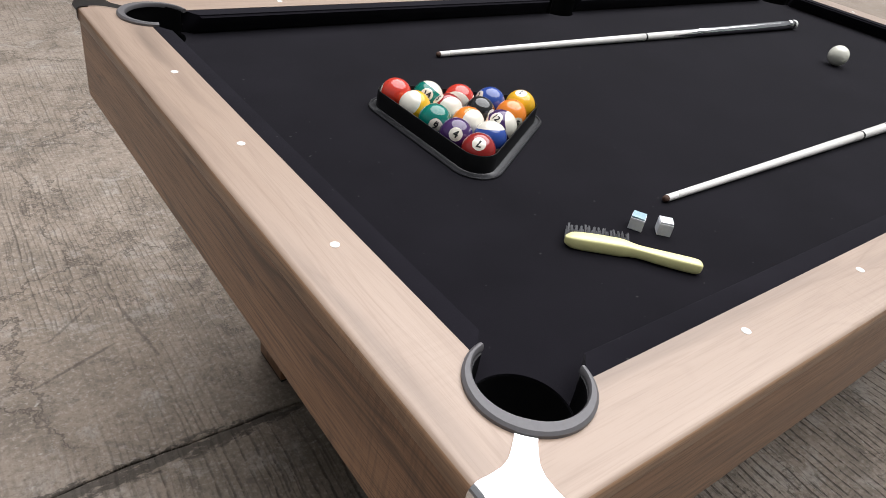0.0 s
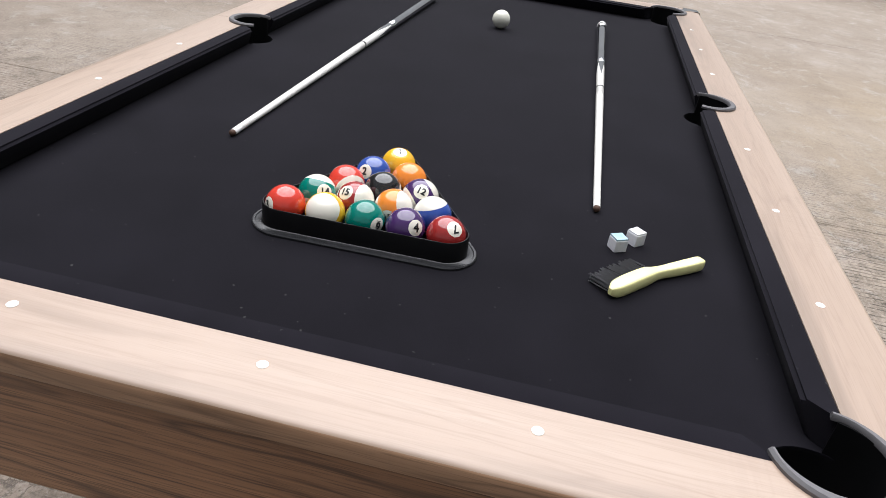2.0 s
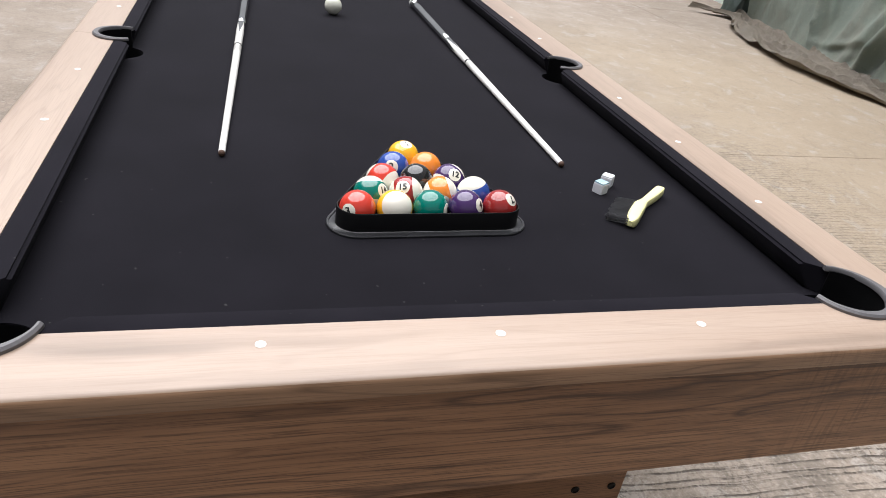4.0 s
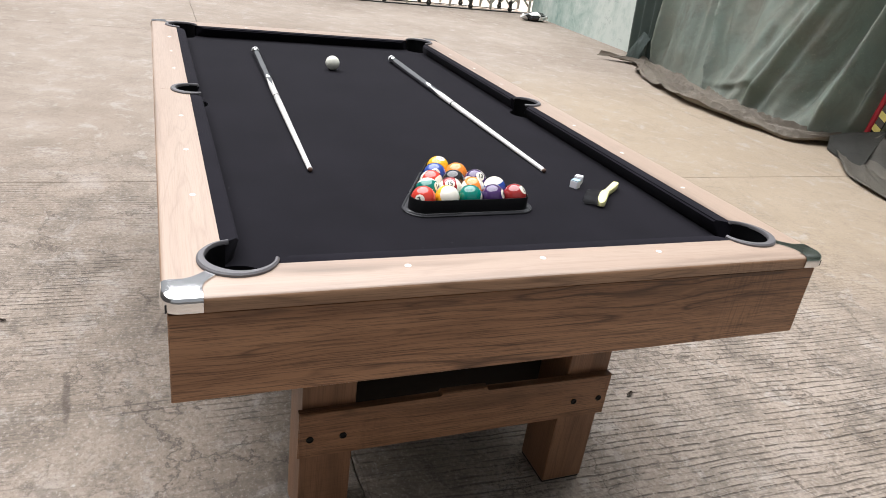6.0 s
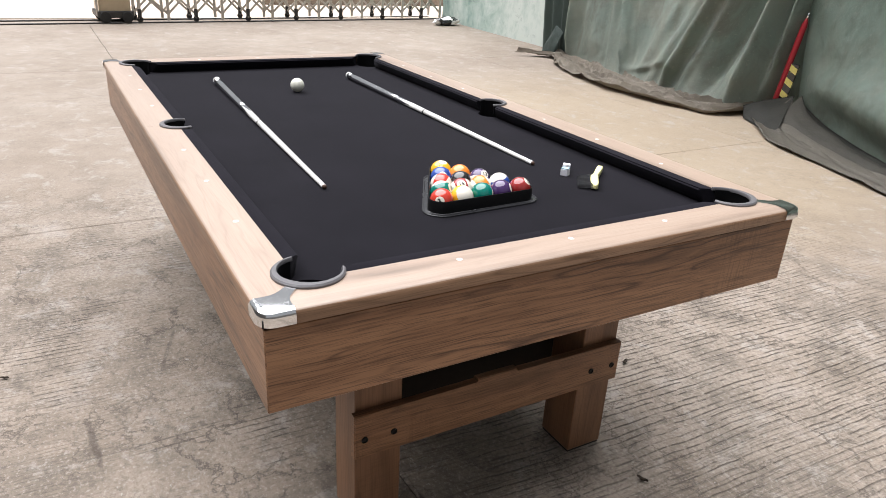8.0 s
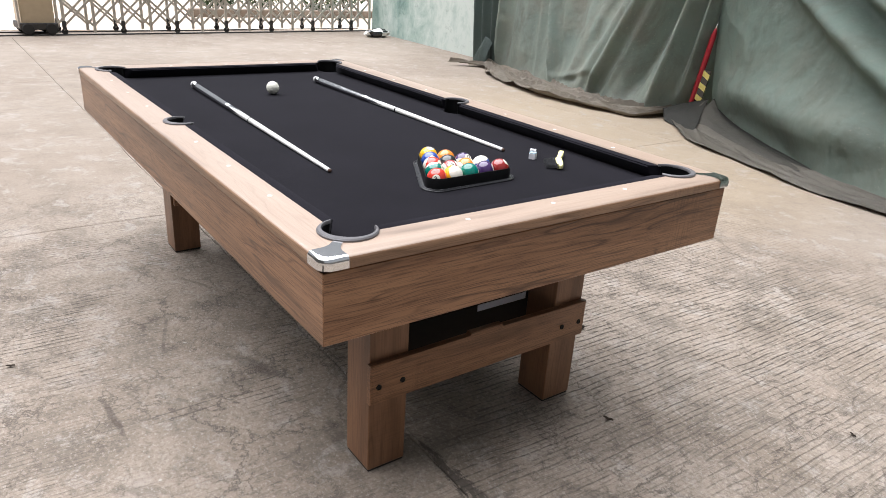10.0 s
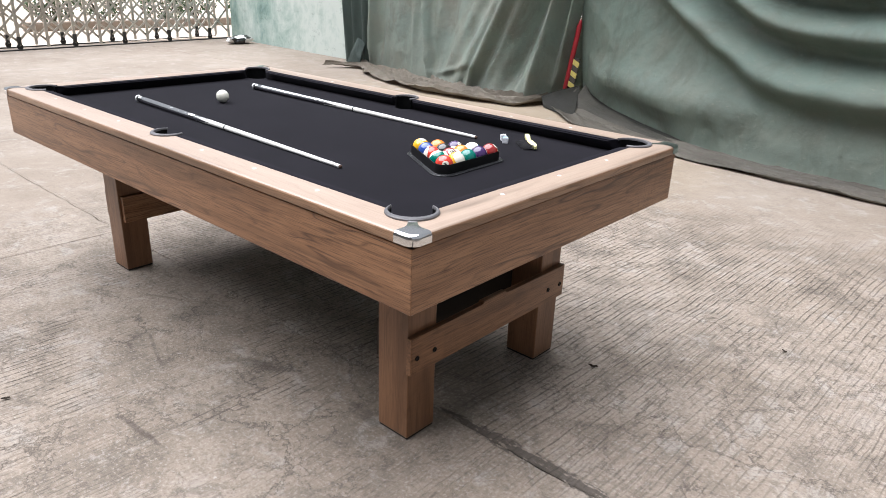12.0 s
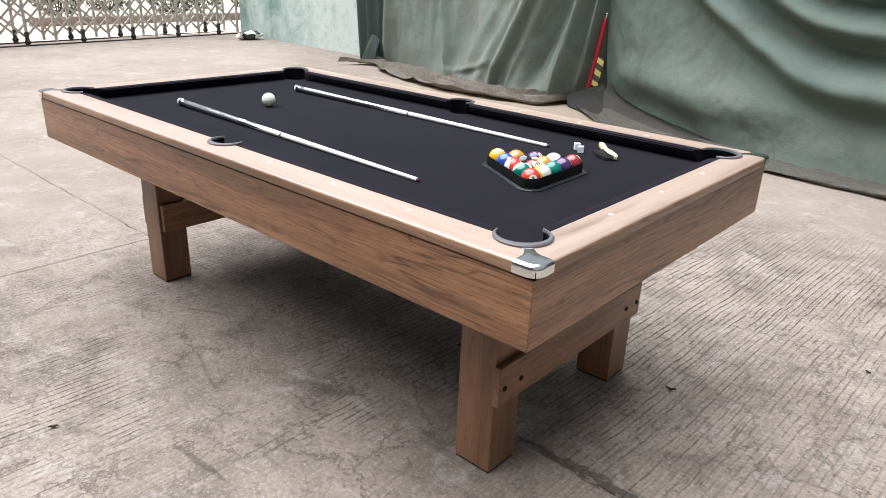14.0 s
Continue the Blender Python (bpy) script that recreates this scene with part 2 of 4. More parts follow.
def felt(name, gain=1.0):
    m = Nodes(name, 0.9, spec=0.06, sheen=0.04)
    m.set("Sheen Roughness", 0.55)
    m.set("Sheen Tint", (0.8, 0.77, 0.84, 1))
    at = m.where()
    fine, broad = m.noise(at, 900.0, 2, 0.6), m.noise(at, 5.0, 4, 0.6)
    base = m.ramp(broad, (0.3, tuple(c * gain for c in (0.0047, 0.0043, 0.0061))), (0.7, tuple(c * gain for c in (0.0076, 0.0069, 0.0096))))
    lint = m.ramp(m.noise(at, 110.0, 1), (0.77, 0.0), (0.81, 1.0))
    m.set("Base Color", m.mix(m.math("MULTIPLY", lint, 0.5), base, (0.07, 0.068, 0.066)))
    m.bump(fine, 0.3, 0.0006)
    return m.mat


def tarpaulin(name, clean, dusty):
    """Oiled canvas, faded on the ridges and dusty towards the hem."""
    m = Nodes(name, 0.6, spec=0.4)
    at = m.where()
    weave, blotch, streak = m.noise(at, 300.0, 2), m.noise(at, 1.6, 5, 0.65), m.noise(m.where((6.0, 6.0, 0.7)), 1.0, 5, 0.65)
    base = m.mix(m.ramp(blotch, (0.35, 0.0), (0.7, 1.0)), clean, tuple(c * 1.18 for c in clean))
    base = m.mix(m.math("MULTIPLY", m.ramp(streak, (0.48, 0.0), (0.72, 1.0)), 0.3), base, dusty)
    # rain-washed dust, thicker towards the splashed foot
    height = m.node("SeparateXYZ", {0: at}, out=2)
    splash = m.ramp(m.math("MULTIPLY_ADD", m.noise(m.where((2.5, 2.5, 1.5)), 1.0, 5, 0.65), 0.5, height), (0.15, 1.0), (0.85, 0.0))
    base = m.mix(m.math("MULTIPLY", splash, 0.42), base, dusty)
    mud = m.math("MULTIPLY", m.ramp(m.noise(m.where((1.6, 1.6, 2.4)), 1.0, 5, 0.6), (0.46, 0.0), (0.7, 1.0)), 0.4)
    base = m.mix(mud, base, dusty)
    # mildew stains, and thin crease lines drawn as darker colour
    stain = m.ramp(m.noise(m.where((1.3, 1.3, 1.0), turn=(0, radians(35), 0), shift=(4, 1, 2)), 1.5, 6, 0.7, 0.6), (0.5, 0.0), (0.66, 1.0))
    base = m.mix(m.math("MULTIPLY", stain, 0.5), base, tuple(c * 0.5 for c in dusty))
    ridge = m.math("ABSOLUTE", m.math("SUBTRACT", m.noise(m.where((1.1, 1.1, 2.2), turn=(0, radians(28), 0)), 1.5, 3, 0.5, 0.7), 0.5))
    crease = m.math("MULTIPLY", m.ramp(ridge, (0.0, 1.0), (0.012, 0.0)), m.ramp(m.noise(at, 2.2, 3), (0.45, 0.0), (0.6, 1.0)))
    base = m.mix(m.math("MULTIPLY", crease, 0.12), base, tuple(c * 0.4 for c in dusty))
    speck = m.ramp(m.noise(at, 42.0, 3, 0.6), (0.62, 0.0), (0.72, 1.0))
    base = m.mix(m.math("MULTIPLY", speck, 0.35), base, tuple(c * 1.6 for c in dusty))
    m.set("Base Color", base)
    m.set("Roughness", m.math("MULTIPLY_ADD", blotch, 0.25, 0.45))
    m.bump(m.math("ADD", m.math("MULTIPLY", weave, 0.2), m.math("ADD", m.noise(at, 9.0, 5, 0.6), m.noise(m.where((3.0, 3.0, 1.6)), 1.0, 6, 0.62, 0.8))), 0.6, 0.02)
    return m.mat


def peeling_paint(name):
    """Weathered mint-green wall paint, worn to pale plaster."""
    m = Nodes(name, 0.8)
    at = m.where()
    run = m.noise(m.where((1.7, 1.7, 1.3)), 1.0, 8, 0.72, 0.3)
    where_worn = m.ramp(m.math("DIVIDE", m.node("SeparateXYZ", {0: at}, out=0), 12.0), (0.72, 1.0), (0.85, 0.0))
    wear = m.math("MULTIPLY_ADD", where_worn, 0.24, run)
    base = m.ramp(wear, (0.34, (0.16, 0.26, 0.23)), (0.46, (0.29, 0.4, 0.355)), (0.56, (0.42, 0.52, 0.47)), (0.7, (0.6, 0.66, 0.61)))
    dirt = m.ramp(m.noise(m.where((4, 4, 6), shift=(1, 2, 3)), 1.0, 7, 0.75), (0.57, 0.0), (0.68, 1.0))
    m.set("Base Color", m.mix(m.math("MULTIPLY", dirt, 0.45), base, (0.11, 0.17, 0.14)))
    m.bump(run, 0.4, 0.01)
    return m.mat


def ball_paint(name, color, striped):
    """Phenolic ball: a plain or banded body and the white disc round its number."""
    m = Nodes(name, 0.07, coat=0.6)
    m.set("Coat Roughness", 0.03)
    xyz = m.node("SeparateXYZ", {0: m.coords.outputs["Object"]}).node.outputs
    white = (0.78, 0.74, 0.64)
    base = m.mix(m.ramp(m.noise(m.where(), 40.0, 3), (0.3, 0.0), (0.7, 1.0)), tuple(c * 0.92 for c in color), color)
    if striped:
        band = m.math("LESS_THAN", m.math("ABSOLUTE", xyz[2]), 0.0152)
        base = m.mix(band, white, base)
    disc = m.math("GREATER_THAN", xyz[0], 0.0263)
    m.set("Base Color", m.mix(disc, base, white))
    return m.mat


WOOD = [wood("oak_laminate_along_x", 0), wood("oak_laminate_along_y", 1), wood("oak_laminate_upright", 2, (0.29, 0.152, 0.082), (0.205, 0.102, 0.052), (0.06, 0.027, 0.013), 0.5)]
# one rail laminate in two tones: sky sheen on top, shade on the sides
RAILTOPLIT = [wood(f"oak_rail_lit_top_{n}", k, (0.42, 0.322, 0.253), (0.362, 0.268, 0.205), (0.2, 0.137, 0.1), 0.27, 0.4) for k, n in enumerate(("along_x", "along_y"))]
RAILSIDESHADED = [wood(f"oak_rail_shaded_side_{n}", k, (0.4, 0.25, 0.155), (0.3, 0.176, 0.102), (0.1, 0.052, 0.028), 0.7) for k, n in enumerate(("along_x", "along_y"))]
CONCRETE = concrete("broomed_concrete", 0.92)
# same concrete with every colour raised to 2.4 times
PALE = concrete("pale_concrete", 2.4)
FELT = felt("black_felt")
# the bed's felt with its colour raised by a third
FELTRAIL = felt("cushion_black_felt", 1.35)
CHROME = plain("chrome", (0.82, 0.82, 0.82), 0.06, 1.0, grain=0.02, bump=0.0)
RIM = plain("grey_pocket_plastic", (0.11, 0.105, 0.109), 0.42, grain=0.12, size=180)
BLACK = plain("black_plastic", (0.006, 0.006, 0.0065), 0.38, spec=0.2, grain=0.2)
FLANGE = plain("worn_black_plastic", (0.022, 0.022, 0.024), 0.28, spec=0.45, grain=0.3)
RUBBER = plain("black_rubber", (0.02, 0.019, 0.018), 0.8)
GLOSSBLACK = plain("black_lacquer", (0.01, 0.01, 0.011), 0.1, coat=0.8, grain=0.1, bump=0.0)
PEARL = plain("pearl_inlay", (0.85, 0.83, 0.78), 0.25, grain=0.04, bump=0.0)
# near-black, so that the shade below the table is in the colour
UNDERSHADE = plain("shaded_underside_board", (0.02, 0.014, 0.01), 0.8, grain=0.3)
GUNMETAL = plain("smoked_metallic_lacquer", (0.7, 0.7, 0.71), 0.13, 1.0, coat=0.5, grain=0.1, bump=0.0)
MAPLE = plain("white_lacquered_maple", (0.83, 0.81, 0.76), 0.22, coat=0.5, grain=0.05, size=40)
WHITE = plain("white_plastic", (0.82, 0.81, 0.78), 0.3, grain=0.04)
LEATHER = plain("cue_tip_leather", (0.07, 0.035, 0.022), 0.8)
IVORY = plain("ivory_resin", (0.8, 0.79, 0.68), 0.07, coat=0.5, grain=0.03, bump=0.0)
PAPER = plain("chalk_paper", (0.72, 0.72, 0.76), 0.7, grain=0.08, size=200)
CHALKBLUE = plain("blue_chalk", (0.34, 0.48, 0.55), 0.95, grain=0.15, size=300, bump=0.3)
CHALKWHITE = plain("pale_chalk", (0.76, 0.77, 0.79), 0.95, grain=0.08, size=300, bump=0.3)
YELLOW = plain("pale_yellow_paint", (0.88, 0.84, 0.4), 0.35, coat=0.2, grain=0.06)
BRISTLE = plain("black_bristle", (0.13, 0.13, 0.136), 0.4, grain=0.3)
TARP = tarpaulin("green_canvas", (0.2, 0.26, 0.22), (0.265, 0.262, 0.21))
TARPFADED = tarpaulin("faded_green_canvas", (0.325, 0.395, 0.342), (0.44, 0.405, 0.325))
# green canvas darkened to stand for cloth in shade
TARPSHADE = tarpaulin("shaded_green_canvas", (0.075, 0.105, 0.094), (0.11, 0.13, 0.11))
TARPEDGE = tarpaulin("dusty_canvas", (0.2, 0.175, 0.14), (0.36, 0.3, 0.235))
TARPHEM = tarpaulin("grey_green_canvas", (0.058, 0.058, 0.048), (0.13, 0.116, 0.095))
# near-black canvas for hollows of the cloth that lie in shadow
TARPHOLLOW = tarpaulin("shadowed_hollow_canvas", (0.03, 0.032, 0.027), (0.06, 0.055, 0.045))
TARPSKIRT = tarpaulin("dusty_grey_canvas", (0.135, 0.124, 0.103), (0.225, 0.2, 0.163))
MINT = peeling_paint("peeling_mint_paint")
STEEL = plain("galvanised_steel", (0.5, 0.47, 0.43), 0.38, 0.85, grain=0.15, size=25)
DARKSTEEL = plain("dark_steel", (0.06, 0.057, 0.055), 0.5, 0.6, grain=0.25)
TAN = plain("tan_metal_panel", (0.46, 0.36, 0.24), 0.4, grain=0.1, size=12)
RED = plain("red_paint", (0.36, 0.02, 0.03), 0.4, grain=0.2)
HAZARD = plain("yellow_reflective_band", (0.72, 0.6, 0.18), 0.4, grain=0.12)
INK = plain("black_ink", (0.012, 0.012, 0.012), 0.3, grain=0.05, bump=0.0)
DRYLEAF = plain("dry_leaf", (0.06, 0.042, 0.028), 0.8, grain=0.4)
LEAF = plain("shrub_leaf", (0.05, 0.09, 0.03), 0.6, grain=0.4, size=9)
PLASTER = plain("dark_render", (0.11, 0.105, 0.1), 0.85, grain=0.08, size=8)


# ---- building helpers ----
def mesh_of(name, bm, materials, smooth=None):
    """A mesh from a bmesh. smooth: the angle in degrees under which edges are shaded soft."""
    bmesh.ops.recalc_face_normals(bm, faces=bm.faces)
    me = bpy.data.meshes.new(name)
    if smooth is not None:
        for f in bm.faces:
            f.smooth = True
        for e in bm.edges:
            e.smooth = len(e.link_faces) == 2 and e.calc_face_angle(3.2) < radians(smooth)
    bm.to_mesh(me)
    bm.free()
    for m in materials if isinstance(materials, (list, tuple)) else [materials]:
        me.materials.append(m)
    return me


def part(name, bm, material, parent=None, label="", smooth=None, at=None):
    ob = new(name, mesh_of(name, bm, material, smooth))
    ob.parent = parent
    if at is not None:
        ob.matrix_basis = at
    return tagged(ob, label)


def thing(name, label, category, group="", at=None):
    ob = tagged(new(name), label, category, group)
    ob.empty_display_size = 0.1
    if at is not None:
        ob.matrix_basis = at
    return ob


def box(x0, x1, y0, y1, z0, z1, bevel=0.0, segments=2):
    bm = bmesh.new()
    m = Matrix.Translation(((x0 + x1) / 2, (y0 + y1) / 2, (z0 + z1) / 2)) @ Matrix.Diagonal((abs(x1 - x0), abs(y1 - y0), abs(z1 - z0), 1))
    bmesh.ops.create_cube(bm, size=1.0, matrix=m)
    if bevel:
        bmesh.ops.bevel(bm, geom=bm.edges[:], offset=bevel, segments=segments, affect="EDGES", profile=0.5)
    return bm


def prism(outline, z0, z1):
    """An upright prism over an outline; returns it with its top face."""
    bm = bmesh.new()
    low, high = [[bm.verts.new((x, y, z)) for x, y in outline] for z in (z0, z1)]
    bm.faces.new(low[::-1])
    top = bm.faces.new(high)
    n = len(outline)
    for i in range(n):
        bm.faces.new((low[i], low[(i + 1) % n], high[(i + 1) % n], high[i]))
    return bm, top


def lathe(profile, segments=24, axis="z", close=True):
    """A turned body from (radius, height) pairs."""
    bm = bmesh.new()
    rings = []
    for r, h in profile:
        if r < 1e-6:
            rings.append([bm.verts.new((0, 0, h))])
        else:
            rings.append([bm.verts.new((r * math.cos(a), r * math.sin(a), h)) for a in (2 * math.pi * k / segments for k in range(segments))])
    for low, high in zip(rings, rings[1:]):
        for k in range(segments):
            j = (k + 1) % segments
            corners = [low[k % len(low)], low[j % len(low)], high[j % len(high)], high[k % len(high)]]
            corners = list(dict.fromkeys(corners))
            if len(corners) > 2:
                bm.faces.new(corners)
    if close:
        for ring in (rings[0], rings[-1]):
            if len(ring) > 2:
                bm.faces.new(ring)
    if axis == "x":
        bmesh.ops.rotate(bm, verts=bm.verts, matrix=Matrix.Rotation(radians(90), 3, "Y"))
    return bm


def rod(a, b, r, segments=8):
    """A round bar from a to b."""
    a, b = Vector(a), Vector(b)
    bm = lathe([(r, 0), (r, (b - a).length)], segments)
    bm.transform(Matrix.Translation(a) @ (b - a).to_track_quat("Z", "Y").to_matrix().to_4x4())
    return bm


def join(*parts):
    out = bmesh.new()
    for bm in parts:
        me = bpy.data.meshes.new("scrap")
        bm.to_mesh(me)
        bm.free()
        out.from_mesh(me)
        bpy.data.meshes.remove(me)
    return out


def arc(cx, cy, r, a0, a1, n):
    return [(cx + r * math.cos(radians(a0 + (a1 - a0) * k / n)), cy + r * math.sin(radians(a0 + (a1 - a0) * k / n))) for k in range(n + 1)]


def grid(columns, rows, place):
    """A sheet of columns x rows cells; place(u, v) gives its points for u, v from 0 to 1."""
    bm = bmesh.new()
    vs = [[bm.verts.new(place(i / columns, j / rows)) for i in range(columns + 1)] for j in range(rows + 1)]
    for j in range(rows):
        for i in range(columns):
            bm.faces.new((vs[j][i], vs[j][i + 1], vs[j + 1][i + 1], vs[j + 1][i]))
    return bm


def along(points, u):
    """The point at u (0 to 1) of a polyline, by smooth steps."""
    n = len(points) - 1
    f = min(max(u, 0.0), 1.0) * n
    i = min(int(f), n - 1)
    p = [Vector(points[min(max(k, 0), n)]) for k in (i - 1, i, i + 1, i + 2)]
    t = f - i
    return 0.5 * (2 * p[1] + (p[2] - p[0]) * t + (2 * p[0] - 5 * p[1] + 4 * p[2] - p[3]) * t * t + (3 * p[1] - p[0] - 3 * p[2] + p[3]) * t**3)


# ---- pool table: plan ----
MID = 1.205  # middle of the table along x; the middle across is y = 0
OUTX, OUTY = MID + 0.068, 0.682  # half size over the rails
RAIL, NOSE = 0.1, 0.134  # depth of the wooden rail and of the cushion's nose, from the outer edge
BED, TOP, RAILLOW = 0.797, 0.84, 0.811
POCKET, CUT = 0.124, 0.06  # middle of a corner pocket from both outer edges, and its radius
SIDEPOCKET, SIDECUT = 0.105, 0.05

table = thing("pool_table", "brown oak-laminate pool table with black felt on concrete yard", "pool table")


def rail_outline(half, ends):
    """The plan of a rail from -half to half, in (along, depth): a mitred corner pocket or half a side pocket at each end."""
    out = []
    for side, kind in zip((-1, 1), ends):
        if kind == "corner":
            edge = side * half
            cx = edge - side * POCKET
            reach = math.degrees(math.asin((POCKET - RAIL) / CUT))
            turn = [(cx + side * CUT * math.cos(radians(a)), POCKET + CUT * math.sin(radians(a))) for a in [-45 - (135 - reach) * k / 12 for k in range(13)]]
            blunt = [(edge - side * 0.05 + side * 0.05 * math.cos(radians(a)), 0.05 + 0.05 * math.sin(radians(a))) for a in (-90, -75, -60, -45)]
            run = blunt + turn
        else:
            edge = side * half
            reach = math.degrees(math.asin((SIDEPOCKET - RAIL) / SIDECUT))
            turn = [(edge + SIDECUT * math.cos(radians(a)) * -side, SIDEPOCKET - SIDECUT * math.sin(radians(a))) for a in [90 - (90 - reach) * k / 8 for k in range(9)]]
            run = [(edge, 0.0)] + turn
        out.append(run)
    return out[0] + out[1][::-1]


def to_table(kind):
    """From (along, depth) of a rail to the world."""
    return {
        "near": lambda s, d: (MID - OUTX + d, s),
        "far": lambda s, d: (MID + OUTX - d, s),
        "left": lambda s, d: (MID + s, OUTY - d),
        "right": lambda s, d: (MID + s, -OUTY + d),
    }[kind]


def rail(kind, s0, s1, ends, diamonds):
    place = to_table(kind)
    mid, half = (s0 + s1) / 2, (s1 - s0) / 2
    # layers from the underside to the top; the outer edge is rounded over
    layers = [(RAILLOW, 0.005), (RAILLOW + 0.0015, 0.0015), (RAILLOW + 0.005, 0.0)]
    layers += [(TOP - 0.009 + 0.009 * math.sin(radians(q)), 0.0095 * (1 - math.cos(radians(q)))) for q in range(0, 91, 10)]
    bm = bmesh.new()
    plan = rail_outline(half, ends)
    rings = [[bm.verts.new((*place(mid + s, max(d, inset)), z)) for s, d in plan] for z, inset in layers]
    n = len(plan)
    for row, (low, high) in enumerate(zip(rings, rings[1:])):
        for k in range(n):
            f = bm.faces.new((low[k], low[(k + 1) % n], high[(k + 1) % n], high[k]))
            # the rounding parts the painted side shade from the painted top sheen
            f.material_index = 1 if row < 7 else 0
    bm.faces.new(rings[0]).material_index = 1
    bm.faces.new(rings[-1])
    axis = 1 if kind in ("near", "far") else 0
    ob = part("rail", bm, [RAILTOPLIT[axis], RAILSIDESHADED[axis]], table, smooth=40)
    for s in diamonds:
        x, y = place(s, 0.066)
        sight = lathe([(0.0061, 0.0), (0.0061, 0.0011), (0.0052, 0.0016), (0.0, 0.0017)], 16)
        part("sight", sight, PEARL, ob, "round pearl sight", smooth=50, at=Matrix.Translation((x, y, TOP - 0.0006)))
    return ob


def cushion(kind, s0, s1, cuts):
    """The felt cushion of a rail, its ends cut back towards the pockets. cuts: for each end, (end at the wood, end at the nose)."""
    place = to_table(kind)
    section = [(RAIL + 0.0005, TOP - 0.001), (RAIL + 0.012, TOP + 0.0005), (RAIL + 0.03, TOP - 0.0015), (NOSE - 0.004, TOP - 0.004), (NOSE, TOP - 0.007), (NOSE - 0.002, TOP - 0.011), (RAIL + 0.022, BED + 0.004), (RAIL + 0.014, BED + 0.0006), (RAIL + 0.0005, BED + 0.0006)]
    bm = bmesh.new()
    rings = []
    steps = 14
    for k in range(steps + 1):
        ring = []
        for d, z in section:
            f = min(max((d - RAIL) / (NOSE - RAIL), 0), 1)
            ends = [s + sign * (a + (b - a) * f) for s, sign, (a, b) in ((s0, 1, cuts[0]), (s1, -1, cuts[1]))]
            x, y = place(ends[0] + (ends[1] - ends[0]) * k / steps, d)
            ring.append(bm.verts.new((x, y, z)))
        rings.append(ring)
    n = len(section)
    for a, b in zip(rings, rings[1:]):
        for i in range(n):
            bm.faces.new((a[i], a[(i + 1) % n], b[(i + 1) % n], b[i]))
    bm.faces.new(rings[0])
    bm.faces.new(rings[-1])
    return part("cushion", bm, FELTRAIL, table, smooth=50)


STEP = 0.2855
CORNERCUT, SIDECUTS = (0.18, 0.215), (0.05, 0.066)
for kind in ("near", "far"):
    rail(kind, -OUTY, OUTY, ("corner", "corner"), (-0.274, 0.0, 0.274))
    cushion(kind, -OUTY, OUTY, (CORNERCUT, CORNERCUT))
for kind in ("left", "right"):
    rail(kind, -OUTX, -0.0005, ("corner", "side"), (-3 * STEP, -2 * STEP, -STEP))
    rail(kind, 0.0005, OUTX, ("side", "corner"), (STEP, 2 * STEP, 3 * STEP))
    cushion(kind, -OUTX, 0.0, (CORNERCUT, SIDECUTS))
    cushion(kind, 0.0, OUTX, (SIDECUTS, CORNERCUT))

# felt bed with the pockets cut out of it
CORNERS = [(-1, -1), (1, -1), (1, 1), (-1, 1)]
by = OUTY - RAIL + 0.004
px, py = OUTX - POCKET, OUTY - POCKET
outline = []
for sx, sy in CORNERS:
    reach = math.degrees(math.acos((by - py) / 0.057))
    bite = [(MID + sx * x, sy * y) for x, y in arc(px, py, 0.057, 90 + reach, 360 - reach, 20)]
    outline += bite[::-1] if sx * sy > 0 else bite
    if sx * sy > 0:
        # half round bite in the middle of the long side that follows
        edge = math.degrees(math.asin((by - OUTY + SIDEPOCKET) / 0.05))
        bite = arc(MID, 0.0, 0.05, 180 + edge, -edge, 16)
        outline += [(x, y - (OUTY - SIDEPOCKET)) for x, y in bite] if sy < 0 else [(2 * MID - x, (OUTY - SIDEPOCKET) - y) for x, y in bite]
bm, top = prism(outline, BED - 0.03, BED)
part("felt_bed", bm, FELT, table, "taut black felt playing surface")


def pocket_rim(width_back, width_end, radius, half_open, thick):
    """A horseshoe that opens along +x, wide at its back and narrow at its ends."""
    bm = bmesh.new()
    rings = []
    n = 40
    for k in range(n + 1):
        a = radians(half_open + (360 - 2 * half_open) * k / n)
        f = abs(k / n - 0.5) * 2
        w = width_back + (width_end - width_back) * min(1, f * 1.15) ** 1.3
        ring = []
        for r, z in ((radius - w, -thick), (radius - w, 0.0015), (radius - w + 0.0018, 0.004), (radius - 0.003, 0.004), (radius, 0.001), (radius, -0.003), (radius - 0.003, -thick)):
            ring.append(bm.verts.new((r * math.cos(a), r * math.sin(a), TOP + 0.003 + z)))
        rings.append(ring)
    m = len(rings[0])
    for a, b in zip(rings, rings[1:]):
        for i in range(m):
            bm.faces.new((a[i], a[(i + 1) % m], b[(i + 1) % m], b[i]))
    bm.faces.new(rings[0])
    bm.faces.new(rings[-1])
    return bm


def pocket_back(radius, half_open):
    """The dark wall behind a pocket, below its rim."""
    bm = bmesh.new()
    n, rings = 32, []
    for k in range(n + 1):
        a = radians(half_open + (360 - 2 * half_open) * k / n)
        rings.append([bm.verts.new((r * math.cos(a), r * math.sin(a), z)) for r, z in ((radius, BED - 0.004), (radius, TOP + 0.001), (radius + 0.003, TOP + 0.001), (radius + 0.003, BED - 0.004))])
    for a, b in zip(rings, rings[1:]):
        for i in range(4):
            bm.faces.new((a[i], a[(i + 1) % 4], b[(i + 1) % 4], b[i]))
    bm.faces.new(rings[0])
    bm.faces.new(rings[-1])
    return bm


